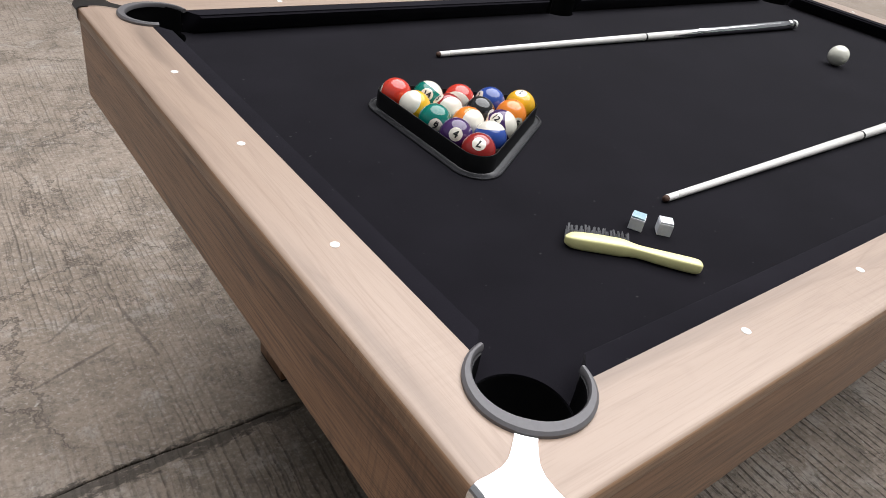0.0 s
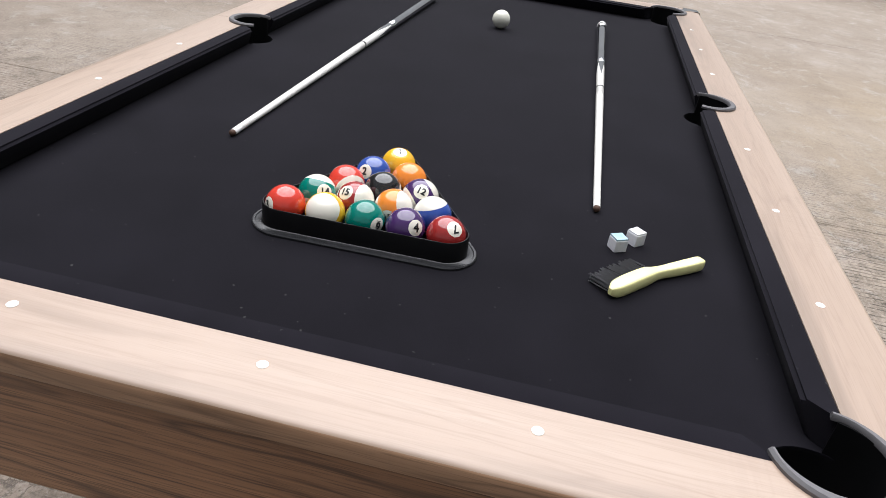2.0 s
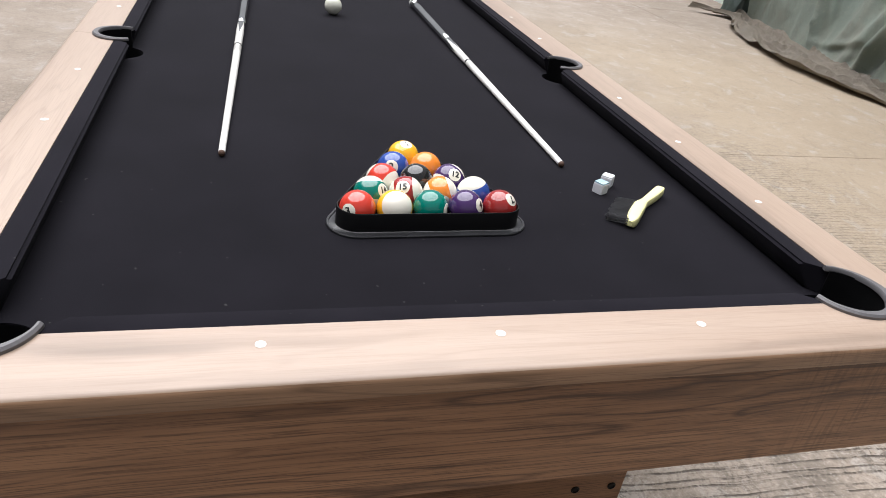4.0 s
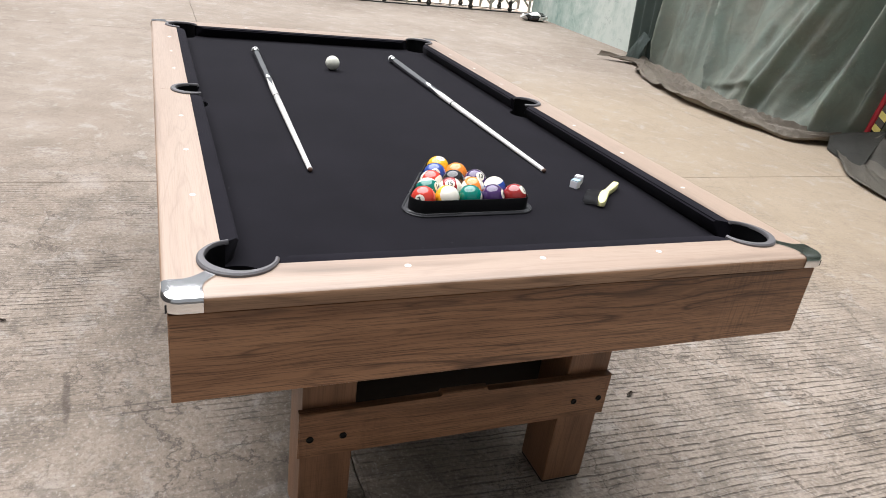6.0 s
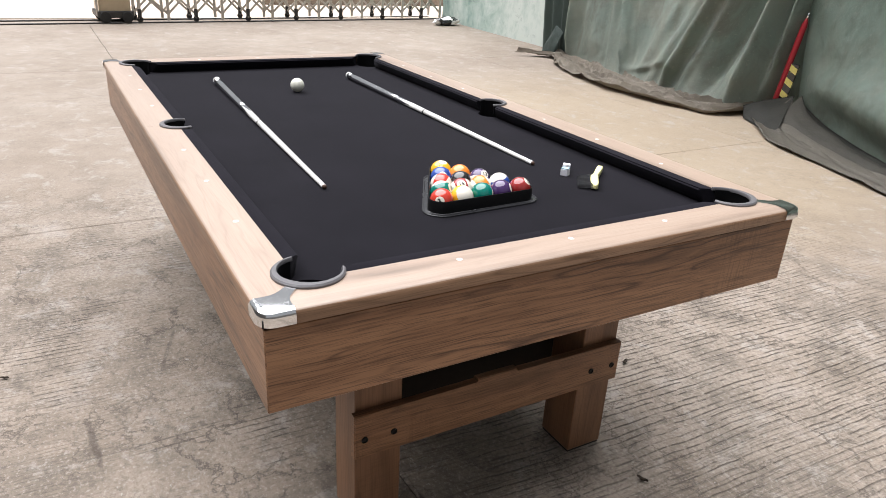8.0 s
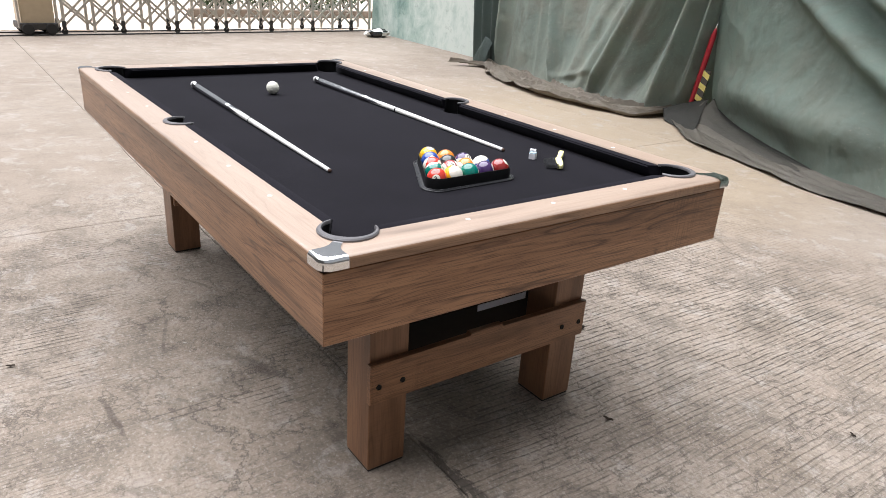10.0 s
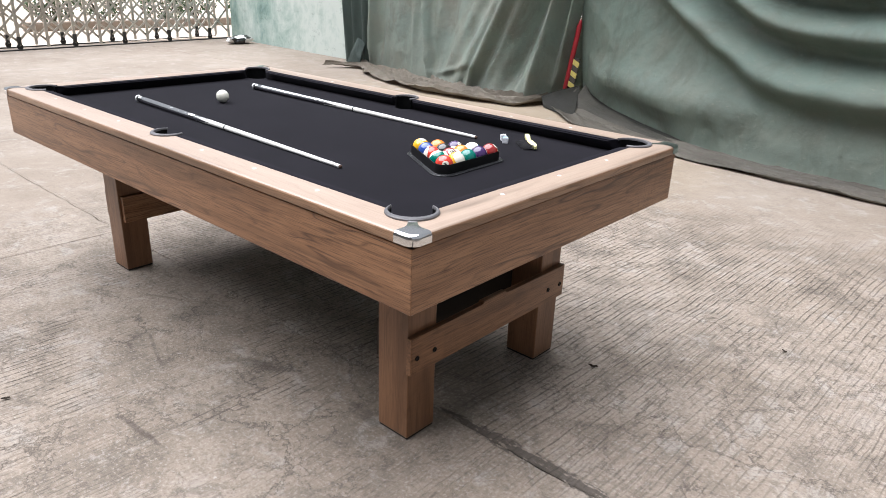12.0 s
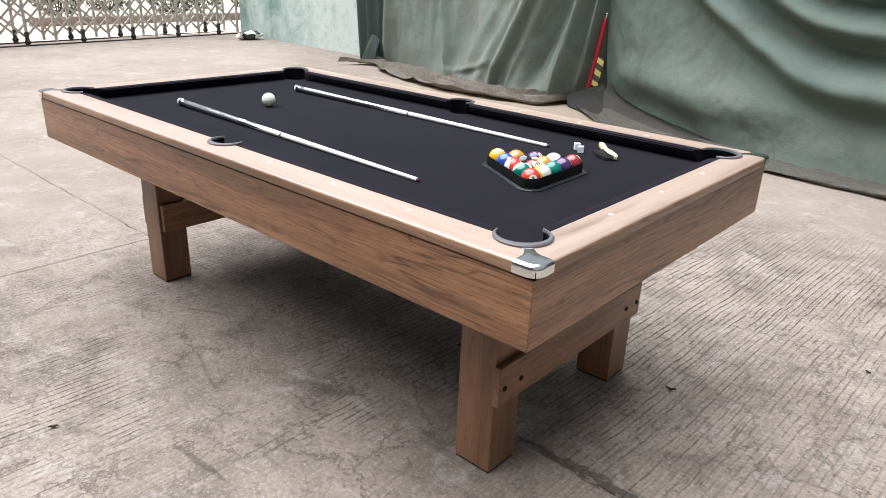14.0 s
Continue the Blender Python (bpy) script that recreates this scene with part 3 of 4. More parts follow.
def pocket_cup(radius):
    """The dark liner below a pocket, with a ribbed floor."""
    bm = lathe([(radius + 0.002, BED - 0.002), (radius + 0.002, BED - 0.06), (radius * 0.93, BED - 0.1), (radius * 0.8, BED - 0.115), (0.0, BED - 0.118), (0.0, BED - 0.114), (radius * 0.78, BED - 0.111), (radius * 0.9, BED - 0.097), (radius - 0.001, BED - 0.06), (radius - 0.001, BED - 0.002)], 28, close=False)
    return bm


def pocket_grille(radius):
    """The meshed floor of a pocket."""
    bm = grid(9, 9, lambda u, v: ((u - 0.5) * radius * 1.5, (v - 0.5) * radius * 1.5, BED - 0.1))
    bmesh.ops.delete(bm, geom=[f for f in bm.faces if f.calc_center_median().xy.length > radius * 0.82], context="FACES")
    inner = bmesh.ops.inset_individual(bm, faces=bm.faces[:], thickness=0.0016)
    rim = set(inner["faces"])
    bmesh.ops.delete(bm, geom=[f for f in bm.faces if f not in rim], context="FACES")
    bmesh.ops.solidify(bm, geom=bm.faces[:], thickness=0.006)
    return bm


for sx, sy in CORNERS:
    turn = math.degrees(math.atan2(-sy, -sx))
    at = Matrix.Translation((MID + sx * px, sy * py, 0)) @ Matrix.Rotation(radians(turn), 4, "Z")
    rim = part("pocket_rim", pocket_rim(0.0175, 0.0075, 0.068, 55, 0.004), RIM, table, "grey plastic horseshoe pocket rim", smooth=40, at=at)
    liner = part("pocket_liner", pocket_cup(0.057), BLACK, table, smooth=40, at=at)
    part("pocket_back", pocket_back(0.0575, 62), BLACK, table, smooth=60, at=at)
    part("grille", pocket_grille(0.057), DARKSTEEL, liner)
for sy in (-1, 1):
    at = Matrix.Translation((MID, sy * (OUTY - SIDEPOCKET), 0)) @ Matrix.Rotation(radians(-90 * sy), 4, "Z")
    part("pocket_rim", pocket_rim(0.0155, 0.007, 0.058, 62, 0.004), RIM, table, "grey plastic horseshoe pocket rim", smooth=40, at=at)
    liner = part("pocket_liner", pocket_cup(0.05), BLACK, table, smooth=40, at=at)
    part("pocket_back", pocket_back(0.0495, 66), BLACK, table, smooth=60, at=at)
    part("grille", pocket_grille(0.05), DARKSTEEL, liner)


def corner_cap():
    """A chrome cap over a mitred corner. The outer corner is the origin, the rails run along +x and +y."""
    edge, long, r = 0.0025, 0.06, 0.03  # stands proud of the rails; reach along each rail; rounding
    path = [(-edge, long, 1, 0), (-edge, (long + r) / 2, 1, 0)]
    for a in range(0, 91, 10):
        c, n = math.cos(radians(a)), math.sin(radians(a))
        path.append((-edge + r - r * c, -edge + r - r * n, c, n))
    path += [((long + r) / 2, -edge, 0, 1), (long, -edge, 0, 1)]
    drop = [(0.013, TOP + edge), (0.0075, TOP + edge - 0.0008), (0.0036, TOP + edge - 0.003), (0.001, TOP + edge - 0.0065), (0.0, TOP + edge - 0.011), (0.0, RAILLOW + 0.004), (0.002, RAILLOW + 0.0025)]
    bm = bmesh.new()
    rows = [[bm.verts.new((x + d * nx, y + d * ny, z)) for x, y, nx, ny in path] for d, z in drop]
    for a, b in zip(rows, rows[1:]):
        for i in range(len(a) - 1):
            bm.faces.new((a[i], a[i + 1], b[i + 1], b[i]))
    flare = [(0.02, 0.0595), (0.034, 0.0605), (0.045, 0.0645), (0.054, 0.071), (0.063, 0.0785), (0.071, 0.086), (0.075, 0.0905)]
    rim = [bm.verts.new((x, y, TOP + edge)) for x, y in flare + [(0.086, 0.086)] + [(y, x) for x, y in flare[::-1]]]
    bm.faces.new(rows[0] + rim[::-1])
    low = [bm.verts.new((v.co.x, v.co.y, TOP - 0.002)) for v in rim]
    for i in range(len(rim) - 1):
        bm.faces.new((rim[i], rim[i + 1], low[i + 1], low[i]))
    return bm


for sx, sy in CORNERS:
    bm = corner_cap()
    bm.transform(Matrix.Translation((MID + sx * OUTX, sy * OUTY, 0)) @ Matrix.Diagonal((-sx, -sy, 1, 1)))
    cap = part("corner_cap", bm, CHROME, table, "polished chrome corner cap", smooth=35)
    # the seam down the corner
    c = 0.0025 - 0.03 * (1 - 0.7071)
    c = -c - 0.0004
    bm = box(-0.0008, 0.0008, -0.001, 0.001, RAILLOW + 0.0028, 0.828)
    bm.transform(Matrix.Translation((MID + sx * (OUTX - c), sy * (OUTY - c), 0)) @ Matrix.Rotation(radians(45 * sx * sy * -1), 4, "Z"))
    part("seam", bm, RUBBER, cap, "dark seam in the chrome")

# apron boards, mitred in look by a small gap
AX, AY, ALOW = OUTX - 0.011, OUTY - 0.009, 0.64
for sx in (-1, 1):
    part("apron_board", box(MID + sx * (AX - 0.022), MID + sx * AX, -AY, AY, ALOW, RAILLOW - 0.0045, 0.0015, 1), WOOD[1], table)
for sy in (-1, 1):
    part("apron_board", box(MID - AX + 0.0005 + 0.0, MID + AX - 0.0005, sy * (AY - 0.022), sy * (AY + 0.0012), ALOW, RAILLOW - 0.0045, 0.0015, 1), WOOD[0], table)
# added board closes the underside; its dark colour holds the shade
part("base_board", box(MID - AX + 0.024, MID + AX - 0.024, -AY + 0.024, AY - 0.024, 0.668, 0.684), UNDERSHADE, table, "board below the bed with the shade in its colour")

# legs and the boards bolted across them
LEGX, LEGW = (0.212, 0.342), 0.124
for end, sides in ((-1, (-0.413, 0.279)), (1, (-0.42, 0.296))):
    for y in sides:
        xs = sorted((MID + end * (MID - LEGX[0]), MID + end * (MID - LEGX[1])))
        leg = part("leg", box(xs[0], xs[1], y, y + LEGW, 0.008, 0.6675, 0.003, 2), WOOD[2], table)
        part("foot_pad", box(xs[0] + 0.002, xs[1] - 0.002, y + 0.002, y + LEGW - 0.002, 0.0, 0.0085, 0.002, 1), RUBBER, leg, "black rubber foot pad")
    rear = MID + end * (MID - LEGX[1])
    # the near board is coloured dark for the shade between the legs
    part("cross_board", box(rear - end * 0.0225, rear - end * 0.0005, -0.395, 0.39 if end < 0 else 0.41, 0.247, 0.372, 0.002, 2), UNDERSHADE if end < 0 else WOOD[1], table, "board across the legs with the shade in its colour" if end < 0 else "")
    if end < 0:
        # pale strip just under the top of the near board
        part("pale_strip", box(rear - 0.0025, rear + 0.0002, -0.277, -0.07, 0.351, 0.3745, 0.0006, 1), PAPER, table, "pale strip on the board across the legs")
    face = MID + end * (MID - LEGX[0])
    tall = [(-0.413, 0.25), (0.413, 0.25), (0.413, 0.375), (0.075, 0.375), (0.073, 0.386), (-0.047, 0.386), (-0.049, 0.375), (-0.413, 0.375)]
    bm = bmesh.new()
    near, away = [[bm.verts.new((face + end * d, y, z)) for y, z in tall] for d in (0.0005, 0.0225)]
    bm.faces.new(near), bm.faces.new(away)
    for i in range(len(tall)):
        j = (i + 1) % len(tall)
        bm.faces.new((near[i], near[j], away[j], away[i]))
    bmesh.ops.bevel(bm, geom=[e for e in bm.edges if abs(e.verts[0].co.x - e.verts[1].co.x) < 1e-5], offset=0.002, segments=2, affect="EDGES")
    board = part("cross_board", bm, WOOD[1], table)
    for y in (-0.387, -0.31, 0.31, 0.387):
        head = lathe([(0.0085, 0.0), (0.0085, 0.0025), (0.0068, 0.0032), (0.0055, 0.001), (0.0, 0.001)], 14, "x")
        part("bolt", head, BLACK, board, "black recessed bolt", smooth=50, at=Matrix.Translation((face + end * 0.0222, y, 0.303)) @ (Matrix.Identity(4) if end > 0 else Matrix.Rotation(radians(180), 4, "Z")))

# ---- balls and rack ----
R = 0.02875
GAP = 0.059
TURN_RACK = radians(1.6)
RACK = Matrix.Translation((0.346, 0.004, BED)) @ Matrix.Rotation(TURN_RACK, 4, "Z")
COLORS = {1: (0.85, 0.47, 0.02), 2: (0.03, 0.075, 0.33), 3: (0.62, 0.05, 0.03), 4: (0.055, 0.022, 0.105), 5: (0.85, 0.25, 0.03), 6: (0.0, 0.17, 0.13), 7: (0.3, 0.022, 0.02), 8: (0.014, 0.014, 0.015)}
NAMES = {1: "yellow", 2: "blue", 3: "red", 4: "purple", 5: "orange", 6: "green", 7: "maroon", 8: "black"}
# rows from the base of the triangle to its tip: number, way of the number, its upright, way of a banded ball's pole
ROWS_OF_BALLS = [
    [(3, (-0.84, 0.68, 0.22), (0.45, 0.25, 0.86), None), (9, (0.3, 0.4, -0.85), (0, 0, 1), (-0.81, -0.05, 0.58)), (6, (-0.55, -0.82, 0.12), (-0.4, 0.14, -0.91), None), (4, (-0.6, -0.67, 0.44), (0.5, 0.12, 0.86), None), (7, (-0.48, -0.47, 0.74), (-0.55, -0.49, -0.68), None)],
    [(14, (-0.6, -0.63, 0.49), (0.48, 0.21, 0.85), (0.25, -0.3, 0.85)), (15, (-0.61, 0.37, 0.7), (0.73, -0.08, 0.68), (-0.22, -0.95, 0.24)), (13, (-0.99, 0.03, -0.09), (-0.08, 0.27, 0.96), (-0.01, -0.94, 0.35)), (10, (0.9, -0.4, 0.0), (0, 0, 1), (0.12, 0.3, 0.93))],
    [(11, (0.5, -0.6, 0.1), (0, 0, 1), (-0.72, -0.61, -0.15)), (8, (0.25, -0.93, 0.15), (0.47, 0.11, 0.88), None), (12, (-0.69, -0.15, 0.7), (0.6, -0.2, 0.75), (0.02, -0.68, 0.74))],
    [(2, (-0.98, 0.33, 0.5), (0.46, 0.07, 0.88), None), (5, (-0.26, -0.96, -0.12), (0.34, 0.34, 0.87), None)],
    [(1, (-0.23, -0.08, 0.97), (-0.9, -0.37, -0.24), None)],
]


def number_on_ball(text, angle):
    """Digits laid on a ball of radius R round its +x pole, upright turned by an angle from +z."""
    curve = bpy.data.curves.new("digits", "FONT")
    curve.body, curve.size, curve.align_x, curve.align_y, curve.resolution_u, curve.offset = text, 0.017 if len(text) == 1 else 0.015, "CENTER", "CENTER", 3, 0.0
    scrap = new("digits", curve)
    bpy.context.view_layer.update()
    me = bpy.data.meshes.new_from_object(scrap.evaluated_get(bpy.context.evaluated_depsgraph_get()))
    bpy.data.objects.remove(scrap)
    bpy.data.curves.remove(curve)
    bm = bmesh.new()
    bm.from_mesh(me)
    bpy.data.meshes.remove(me)
    strokes = [(dx, dy) for dx in (-0.00042, 0.00042) for dy in (-0.00042, 0.00042)]
    thin = bm
    bm = bmesh.new()
    for dx, dy in strokes:
        copy = thin.copy()
        bmesh.ops.translate(copy, verts=copy.verts, vec=(dx, dy, 0))
        bm = join(bm, copy)
    thin.free()
    if text in ("6", "9"):
        bmesh.ops.create_cube(bm, size=1.0, matrix=Matrix.Translation((0, -0.0068, 0)) @ Matrix.Diagonal((0.007, 0.0009, 0.0001, 1)))
    bmesh.ops.triangulate(bm, faces=bm.faces)
    for v in bm.verts:
        a, b = v.co.x * math.cos(angle) - v.co.y * math.sin(angle), v.co.x * math.sin(angle) + v.co.y * math.cos(angle)
        v.co = Vector((R, a, b)).normalized() * (R + 0.0005)
    return bm


def ball(number, at, way, upright, pole):
    x = Vector(way).normalized()
    z = Vector(pole) if pole else x.orthogonal()
    if pole and number in (9, 10, 11):
        z.normalize()
        x = (x - z * x.dot(z)).normalized()
    z = (z - x * z.dot(x)).normalized()
    y = z.cross(x)
    m = Matrix.Translation(at) @ Matrix((x, y, z)).transposed().to_4x4()
    up = Vector(upright)
    angle = math.atan2(-up.dot(y), up.dot(z))
    color = COLORS[number if number < 9 else number - 8]
    tint = NAMES[number if number < 9 else number - 8]
    bm = bmesh.new()
    bmesh.ops.create_uvsphere(bm, u_segments=40, v_segments=24, radius=R)
    label = f"glossy {tint} pool ball in the triangle rack" if number < 9 else f"white pool ball with {tint} stripe in the rack"
    ob = part("pool_ball", bm, ball_paint(f"ball_{tint}{'_striped' if number > 8 else ''}", color, number > 8), None, smooth=180, at=m)
    tagged(ob, label, "pool ball", "balls in the rack")
    part("number", number_on_ball(str(number), angle), INK, ob, "black printed number")


for r, row in enumerate(ROWS_OF_BALLS):
    for k, (number, way, upright, pole) in enumerate(row):
        ball(number, RACK @ Vector((r * GAP * math.sqrt(3) / 2, ((len(row) - 1) / 2 - k) * GAP, R)), way, upright, pole)

bm = bmesh.new()
bmesh.ops.create_uvsphere(bm, u_segments=40, v_segments=24, radius=R)
tagged(part("cue_ball", bm, IVORY, None, smooth=180, at=Matrix.Translation((1.793, 0.006, BED + R))), "plain ivory-white cue ball on black felt", "cue ball")


def triangle_outline(r, n=10):
    """A triangle round the outer balls with its corners rounded by r."""
    side = 4 * GAP
    centres = [(0.0, side / 2), (0.0, -side / 2), (side * math.sqrt(3) / 2, 0.0)]
    out = []
    for (x, y), a in zip(centres, (60, 180, 300)):
        out += arc(x, y, r, a, a + 120, n)
    return out


rack = thing("ball_rack", "black plastic triangle ball rack lying on felt", "rack", at=RACK)


def band(loops):
    """A closed ring of triangles with rounded corners, from (offset, height) pairs."""
    bm = bmesh.new()
    rings = [[bm.verts.new((x, y, z)) for x, y in triangle_outline(r)] for r, z in loops]
    n = len(rings[0])
    for a, b in zip(rings, rings[1:] + rings[:1]):
        for i in range(n):
            bm.faces.new((a[i], a[(i + 1) % n], b[(i + 1) % n], b[i]))
    return bm


part("wall", band([(0.0333, 0.0005), (0.0328, 0.033), (0.032, 0.0345), (0.0308, 0.0345), (0.0298, 0.033), (0.0298, 0.0005)]), BLACK, rack, smooth=35)
part("flange", band([(0.0336, 0.0005), (0.0336, 0.0042), (0.035, 0.0032), (0.0425, 0.003), (0.0435, 0.0044), (0.0462, 0.0044), (0.0475, 0.003), (0.0475, 0.0005)]), FLANGE, rack, "worn grey-black flat flange", smooth=35)


# ---- cues ----
def cue(tip, butt, label):
    a, b = Vector(tip), Vector(butt)
    length = (b - a).length
    way = (b - a).normalized()
    side = Vector((0, 0, 1)).cross(way).normalized()
    m = Matrix((way, side, way.cross(side))).transposed().to_4x4()
    m.translation = a
    ob = thing("pool_cue", label, "cue", "cues on the table", m)

    def radius(s):
        f = s / length
        return 0.0061 + (0.0102 - 0.0061) * min(1, f / 0.5) + max(0, f - 0.5) * 2 * 0.0043

    def turned(s0, s1, grow=0.0, n=10, ends=0.0006):
        ss = [s0 + (s1 - s0) * k / n for k in range(n + 1)]
        prof = [(radius(s0) - ends + grow, s0)] + [(radius(s) + grow, s) for s in [s0 + ends] + ss[1:-1] + [s1 - ends]] + [(radius(s1) - ends + grow, s1)]
        return lathe(prof, 24, "x")

    part("tip", lathe([(0.0, 0.0), (0.0035, 0.0004), (0.0055, 0.003), (0.006, 0.008)], 20, "x"), LEATHER, ob, "brown leather tip", smooth=60)
    part("ferrule", turned(0.008, 0.033), WHITE, ob, smooth=60)
    part("shaft", turned(0.033, 0.693), MAPLE, ob, smooth=60)
    part("joint_ring", turned(0.693, 0.7, 0.0004, 2), GLOSSBLACK, ob, "black joint ring", smooth=60)
    # forearm: white with black points that run into it from the handle
    bm = bmesh.new()
    n, seg, s0, s1 = 36, 48, 0.7, 0.93
    rings = []
    for k in range(n + 1):
        s = s0 + (s1 - s0) * k / n
        rings.append([bm.verts.new((s, radius(s) * math.cos(2 * math.pi * q / seg), radius(s) * math.sin(2 * math.pi * q / seg))) for q in range(seg)])
    for k in range(n):
        s = s0 + (s1 - s0) * (k + 0.5) / n
        for q in range(seg):
            f = bm.faces.new((rings[k][q], rings[k][(q + 1) % seg], rings[k + 1][(q + 1) % seg], rings[k + 1][q]))
            off = abs(((q + 0.5) / seg * 4) % 1 - 0.5) * 2
            f.material_index = 1 if s > 0.8 and off > 1 - (s - 0.8) / 0.125 else 0
    bm.faces.new(rings[0]), bm.faces.new(rings[-1])
    part("forearm", bm, [MAPLE, GUNMETAL], ob, "white forearm with dark metallic points", smooth=60)
    part("handle", turned(0.93, length - 0.035), GUNMETAL, ob, "glossy smoked-metal handle", smooth=60)
    part("butt_ring", turned(length - 0.035, length - 0.028, 0.0003, 2), CHROME, ob, smooth=60)
    part("butt_sleeve", turned(length - 0.028, length - 0.012, 0.0, 3), GLOSSBLACK, ob, smooth=60)
    part("butt_cap", turned(length - 0.012, length, 0.0005, 3, 0.003), WHITE, ob, "white butt cap", smooth=60)
    return ob


cue((0.589, 0.33, BED + 0.0063), (2.036, 0.281, BED + 0.0152), "white two-piece pool cue with dark metallic handle on felt")
cue((0.577, -0.327, BED + 0.0063), (2.028, -0.316, BED + 0.0152), "white pool cue with dark metallic handle beside chalk cubes")


# ---- chalk and brush ----
def chalk(x, y, turn, face, label):
    s = 0.0107
    ob = thing("chalk_cube", label, "chalk", "chalk cubes by the brush", Matrix.Translation((x, y, BED)) @ Matrix.Rotation(radians(turn), 4, "Z"))
    part("wrapper", box(-s, s, -s, s, 0, 0.0195, 0.0009, 2), PAPER, ob)
    bm = grid(6, 6, lambda u, v: ((u - 0.5) * 2 * (s - 0.0008), (v - 0.5) * 2 * (s - 0.0008), 0.0222 - 0.0026 * max(0, 1 - ((u - 0.5) ** 2 + (v - 0.5) ** 2) * 5)))
    edge = [e for e in bm.edges if e.is_boundary]
    made = bmesh.ops.extrude_edge_only(bm, edges=edge)["geom"]
    for v in made:
        if isinstance(v, bmesh.types.BMVert):
            v.co.z = 0.019
    part("chalk_face", bm, face, ob, smooth=40)


chalk(0.4685, -0.3605, 30, CHALKBLUE, "pale paper chalk cube with blue face")
chalk(0.499, -0.3885, 45, CHALKWHITE, "pale grey-white chalk cube on black felt")

brush = thing("table_brush", "pale yellow wooden table brush with black bristles", "brush")
spine = [(0.324, -0.3485), (0.332, -0.3555), (0.35, -0.3695), (0.37, -0.386), (0.386, -0.4), (0.396, -0.4105), (0.405, -0.421), (0.42, -0.4395), (0.44, -0.463), (0.456, -0.481), (0.4605, -0.486)]
wide = [0.003, 0.0095, 0.0115, 0.0115, 0.011, 0.0085, 0.0075, 0.0085, 0.0092, 0.0085, 0.004]
tall = [0.005, 0.0095, 0.0104, 0.0105, 0.0103, 0.0088, 0.008, 0.0085, 0.009, 0.0088, 0.005]
bm = bmesh.new()
rings = []
for k in range(61):
    u = k / 60
    c = along([(x, y, 0) for x, y in spine], u)
    ahead = (along([(x, y, 0) for x, y in spine], min(1, u + 0.01)) - along([(x, y, 0) for x, y in spine], max(0, u - 0.01))).normalized()
    out = Vector((-ahead.y, ahead.x, 0))
    w, h = along([(v, 0, 0) for v in wide], u).x, along([(v, 0, 0) for v in tall], u).x
    ring = []
    for q in range(20):
        a = 2 * math.pi * q / 20
        cs, sn = math.cos(a), math.sin(a)
        p = c + out * (w * math.copysign(abs(cs) ** 0.4, cs))
        ring.append(bm.verts.new((p.x, p.y, BED + 0.0108 + h * math.copysign(abs(sn) ** 0.4, sn))))
    rings.append(ring)
for a, b in zip(rings, rings[1:]):
    for q in range(20):
        bm.faces.new((a[q], a[(q + 1) % 20], b[(q + 1) % 20], b[q]))
bm.faces.new(rings[0]), bm.faces.new(rings[-1])
part("handle", bm, YELLOW, brush, smooth=50)
rng = random.Random(4)
bm = bmesh.new()
body_way, hair_way = Vector((0.79, -0.615, 0)).normalized(), Vector((0.76, 0.65, -0.2)).normalized()
for col in range(15):
    for tier in range(3):
        root = Vector((0.3285, -0.3455, BED + 0.0085 + tier * 0.0045)) + body_way * (0.0062 * col + 0.001 * tier)
        tilt = hair_way + Vector((rng.uniform(-1, 1), rng.uniform(-1, 1), rng.uniform(-0.6, 0.6))) * 0.05
        for hair in range(22):
            around = Vector((rng.uniform(-1, 1), rng.uniform(-1, 1), rng.uniform(-1, 1)))
            start = root + around * 0.0008
            end = root + tilt * rng.uniform(0.0375, 0.0405) + around * 0.0013
            end.z = max(end.z, BED + 0.0012)
            across = hair_way.cross(Vector((0, 0, 1))).normalized() * 0.00028
            lift = Vector((0, 0, 0.00028))
            for off in (across, lift):
                bm.faces.new([bm.verts.new(p) for p in (start - off, start + off, end + off, end - off)])
part("bristles", bm, BRISTLE, brush, "black bristles")

# ---- green wall, tarpaulins and what stands by them ----
wall = tagged(new("wall_green", mesh_of("wall_green", box(6.6, 11.6, -0.12, 0.12, -0.02, 3.0, 0.01, 2), MINT)), "weathered mint-green painted wall with peeling paint", "wall", kind="structure")
wall.matrix_basis = Matrix.Translation((0, -5.67, 0)) @ Matrix.Translation((6.6, 0, 0)) @ Matrix.Rotation(radians(-4.2), 4, "Z") @ Matrix.Translation((-6.6, -0.12 - 0.12, 0))
rear = tagged(new("wall_behind", mesh_of("wall_behind", box(-7.0, 6.7, -6.3, -6.05, -0.02, 4.3, 0.01, 2), CONCRETE)), "grey concrete yard wall behind the tarpaulins", "wall", kind="structure")

# two unseen walls added to block low sky light and darken reflections
tagged(new("blocking_wall_back", mesh_of("blocking_wall_back", box(-4.3, -4.0, -6.05, 6.2, -0.02, 1.7, 0.01, 2), PLASTER)), "added unseen wall that blocks low light from behind", "wall", kind="structure")
tagged(new("blocking_wall_side", mesh_of("blocking_wall_side", box(-4.0, 9.0, 6.0, 6.2, -0.02, 5.0, 0.01, 2), PLASTER)), "added unseen dark wall that blocks low light from the side", "wall", kind="structure")


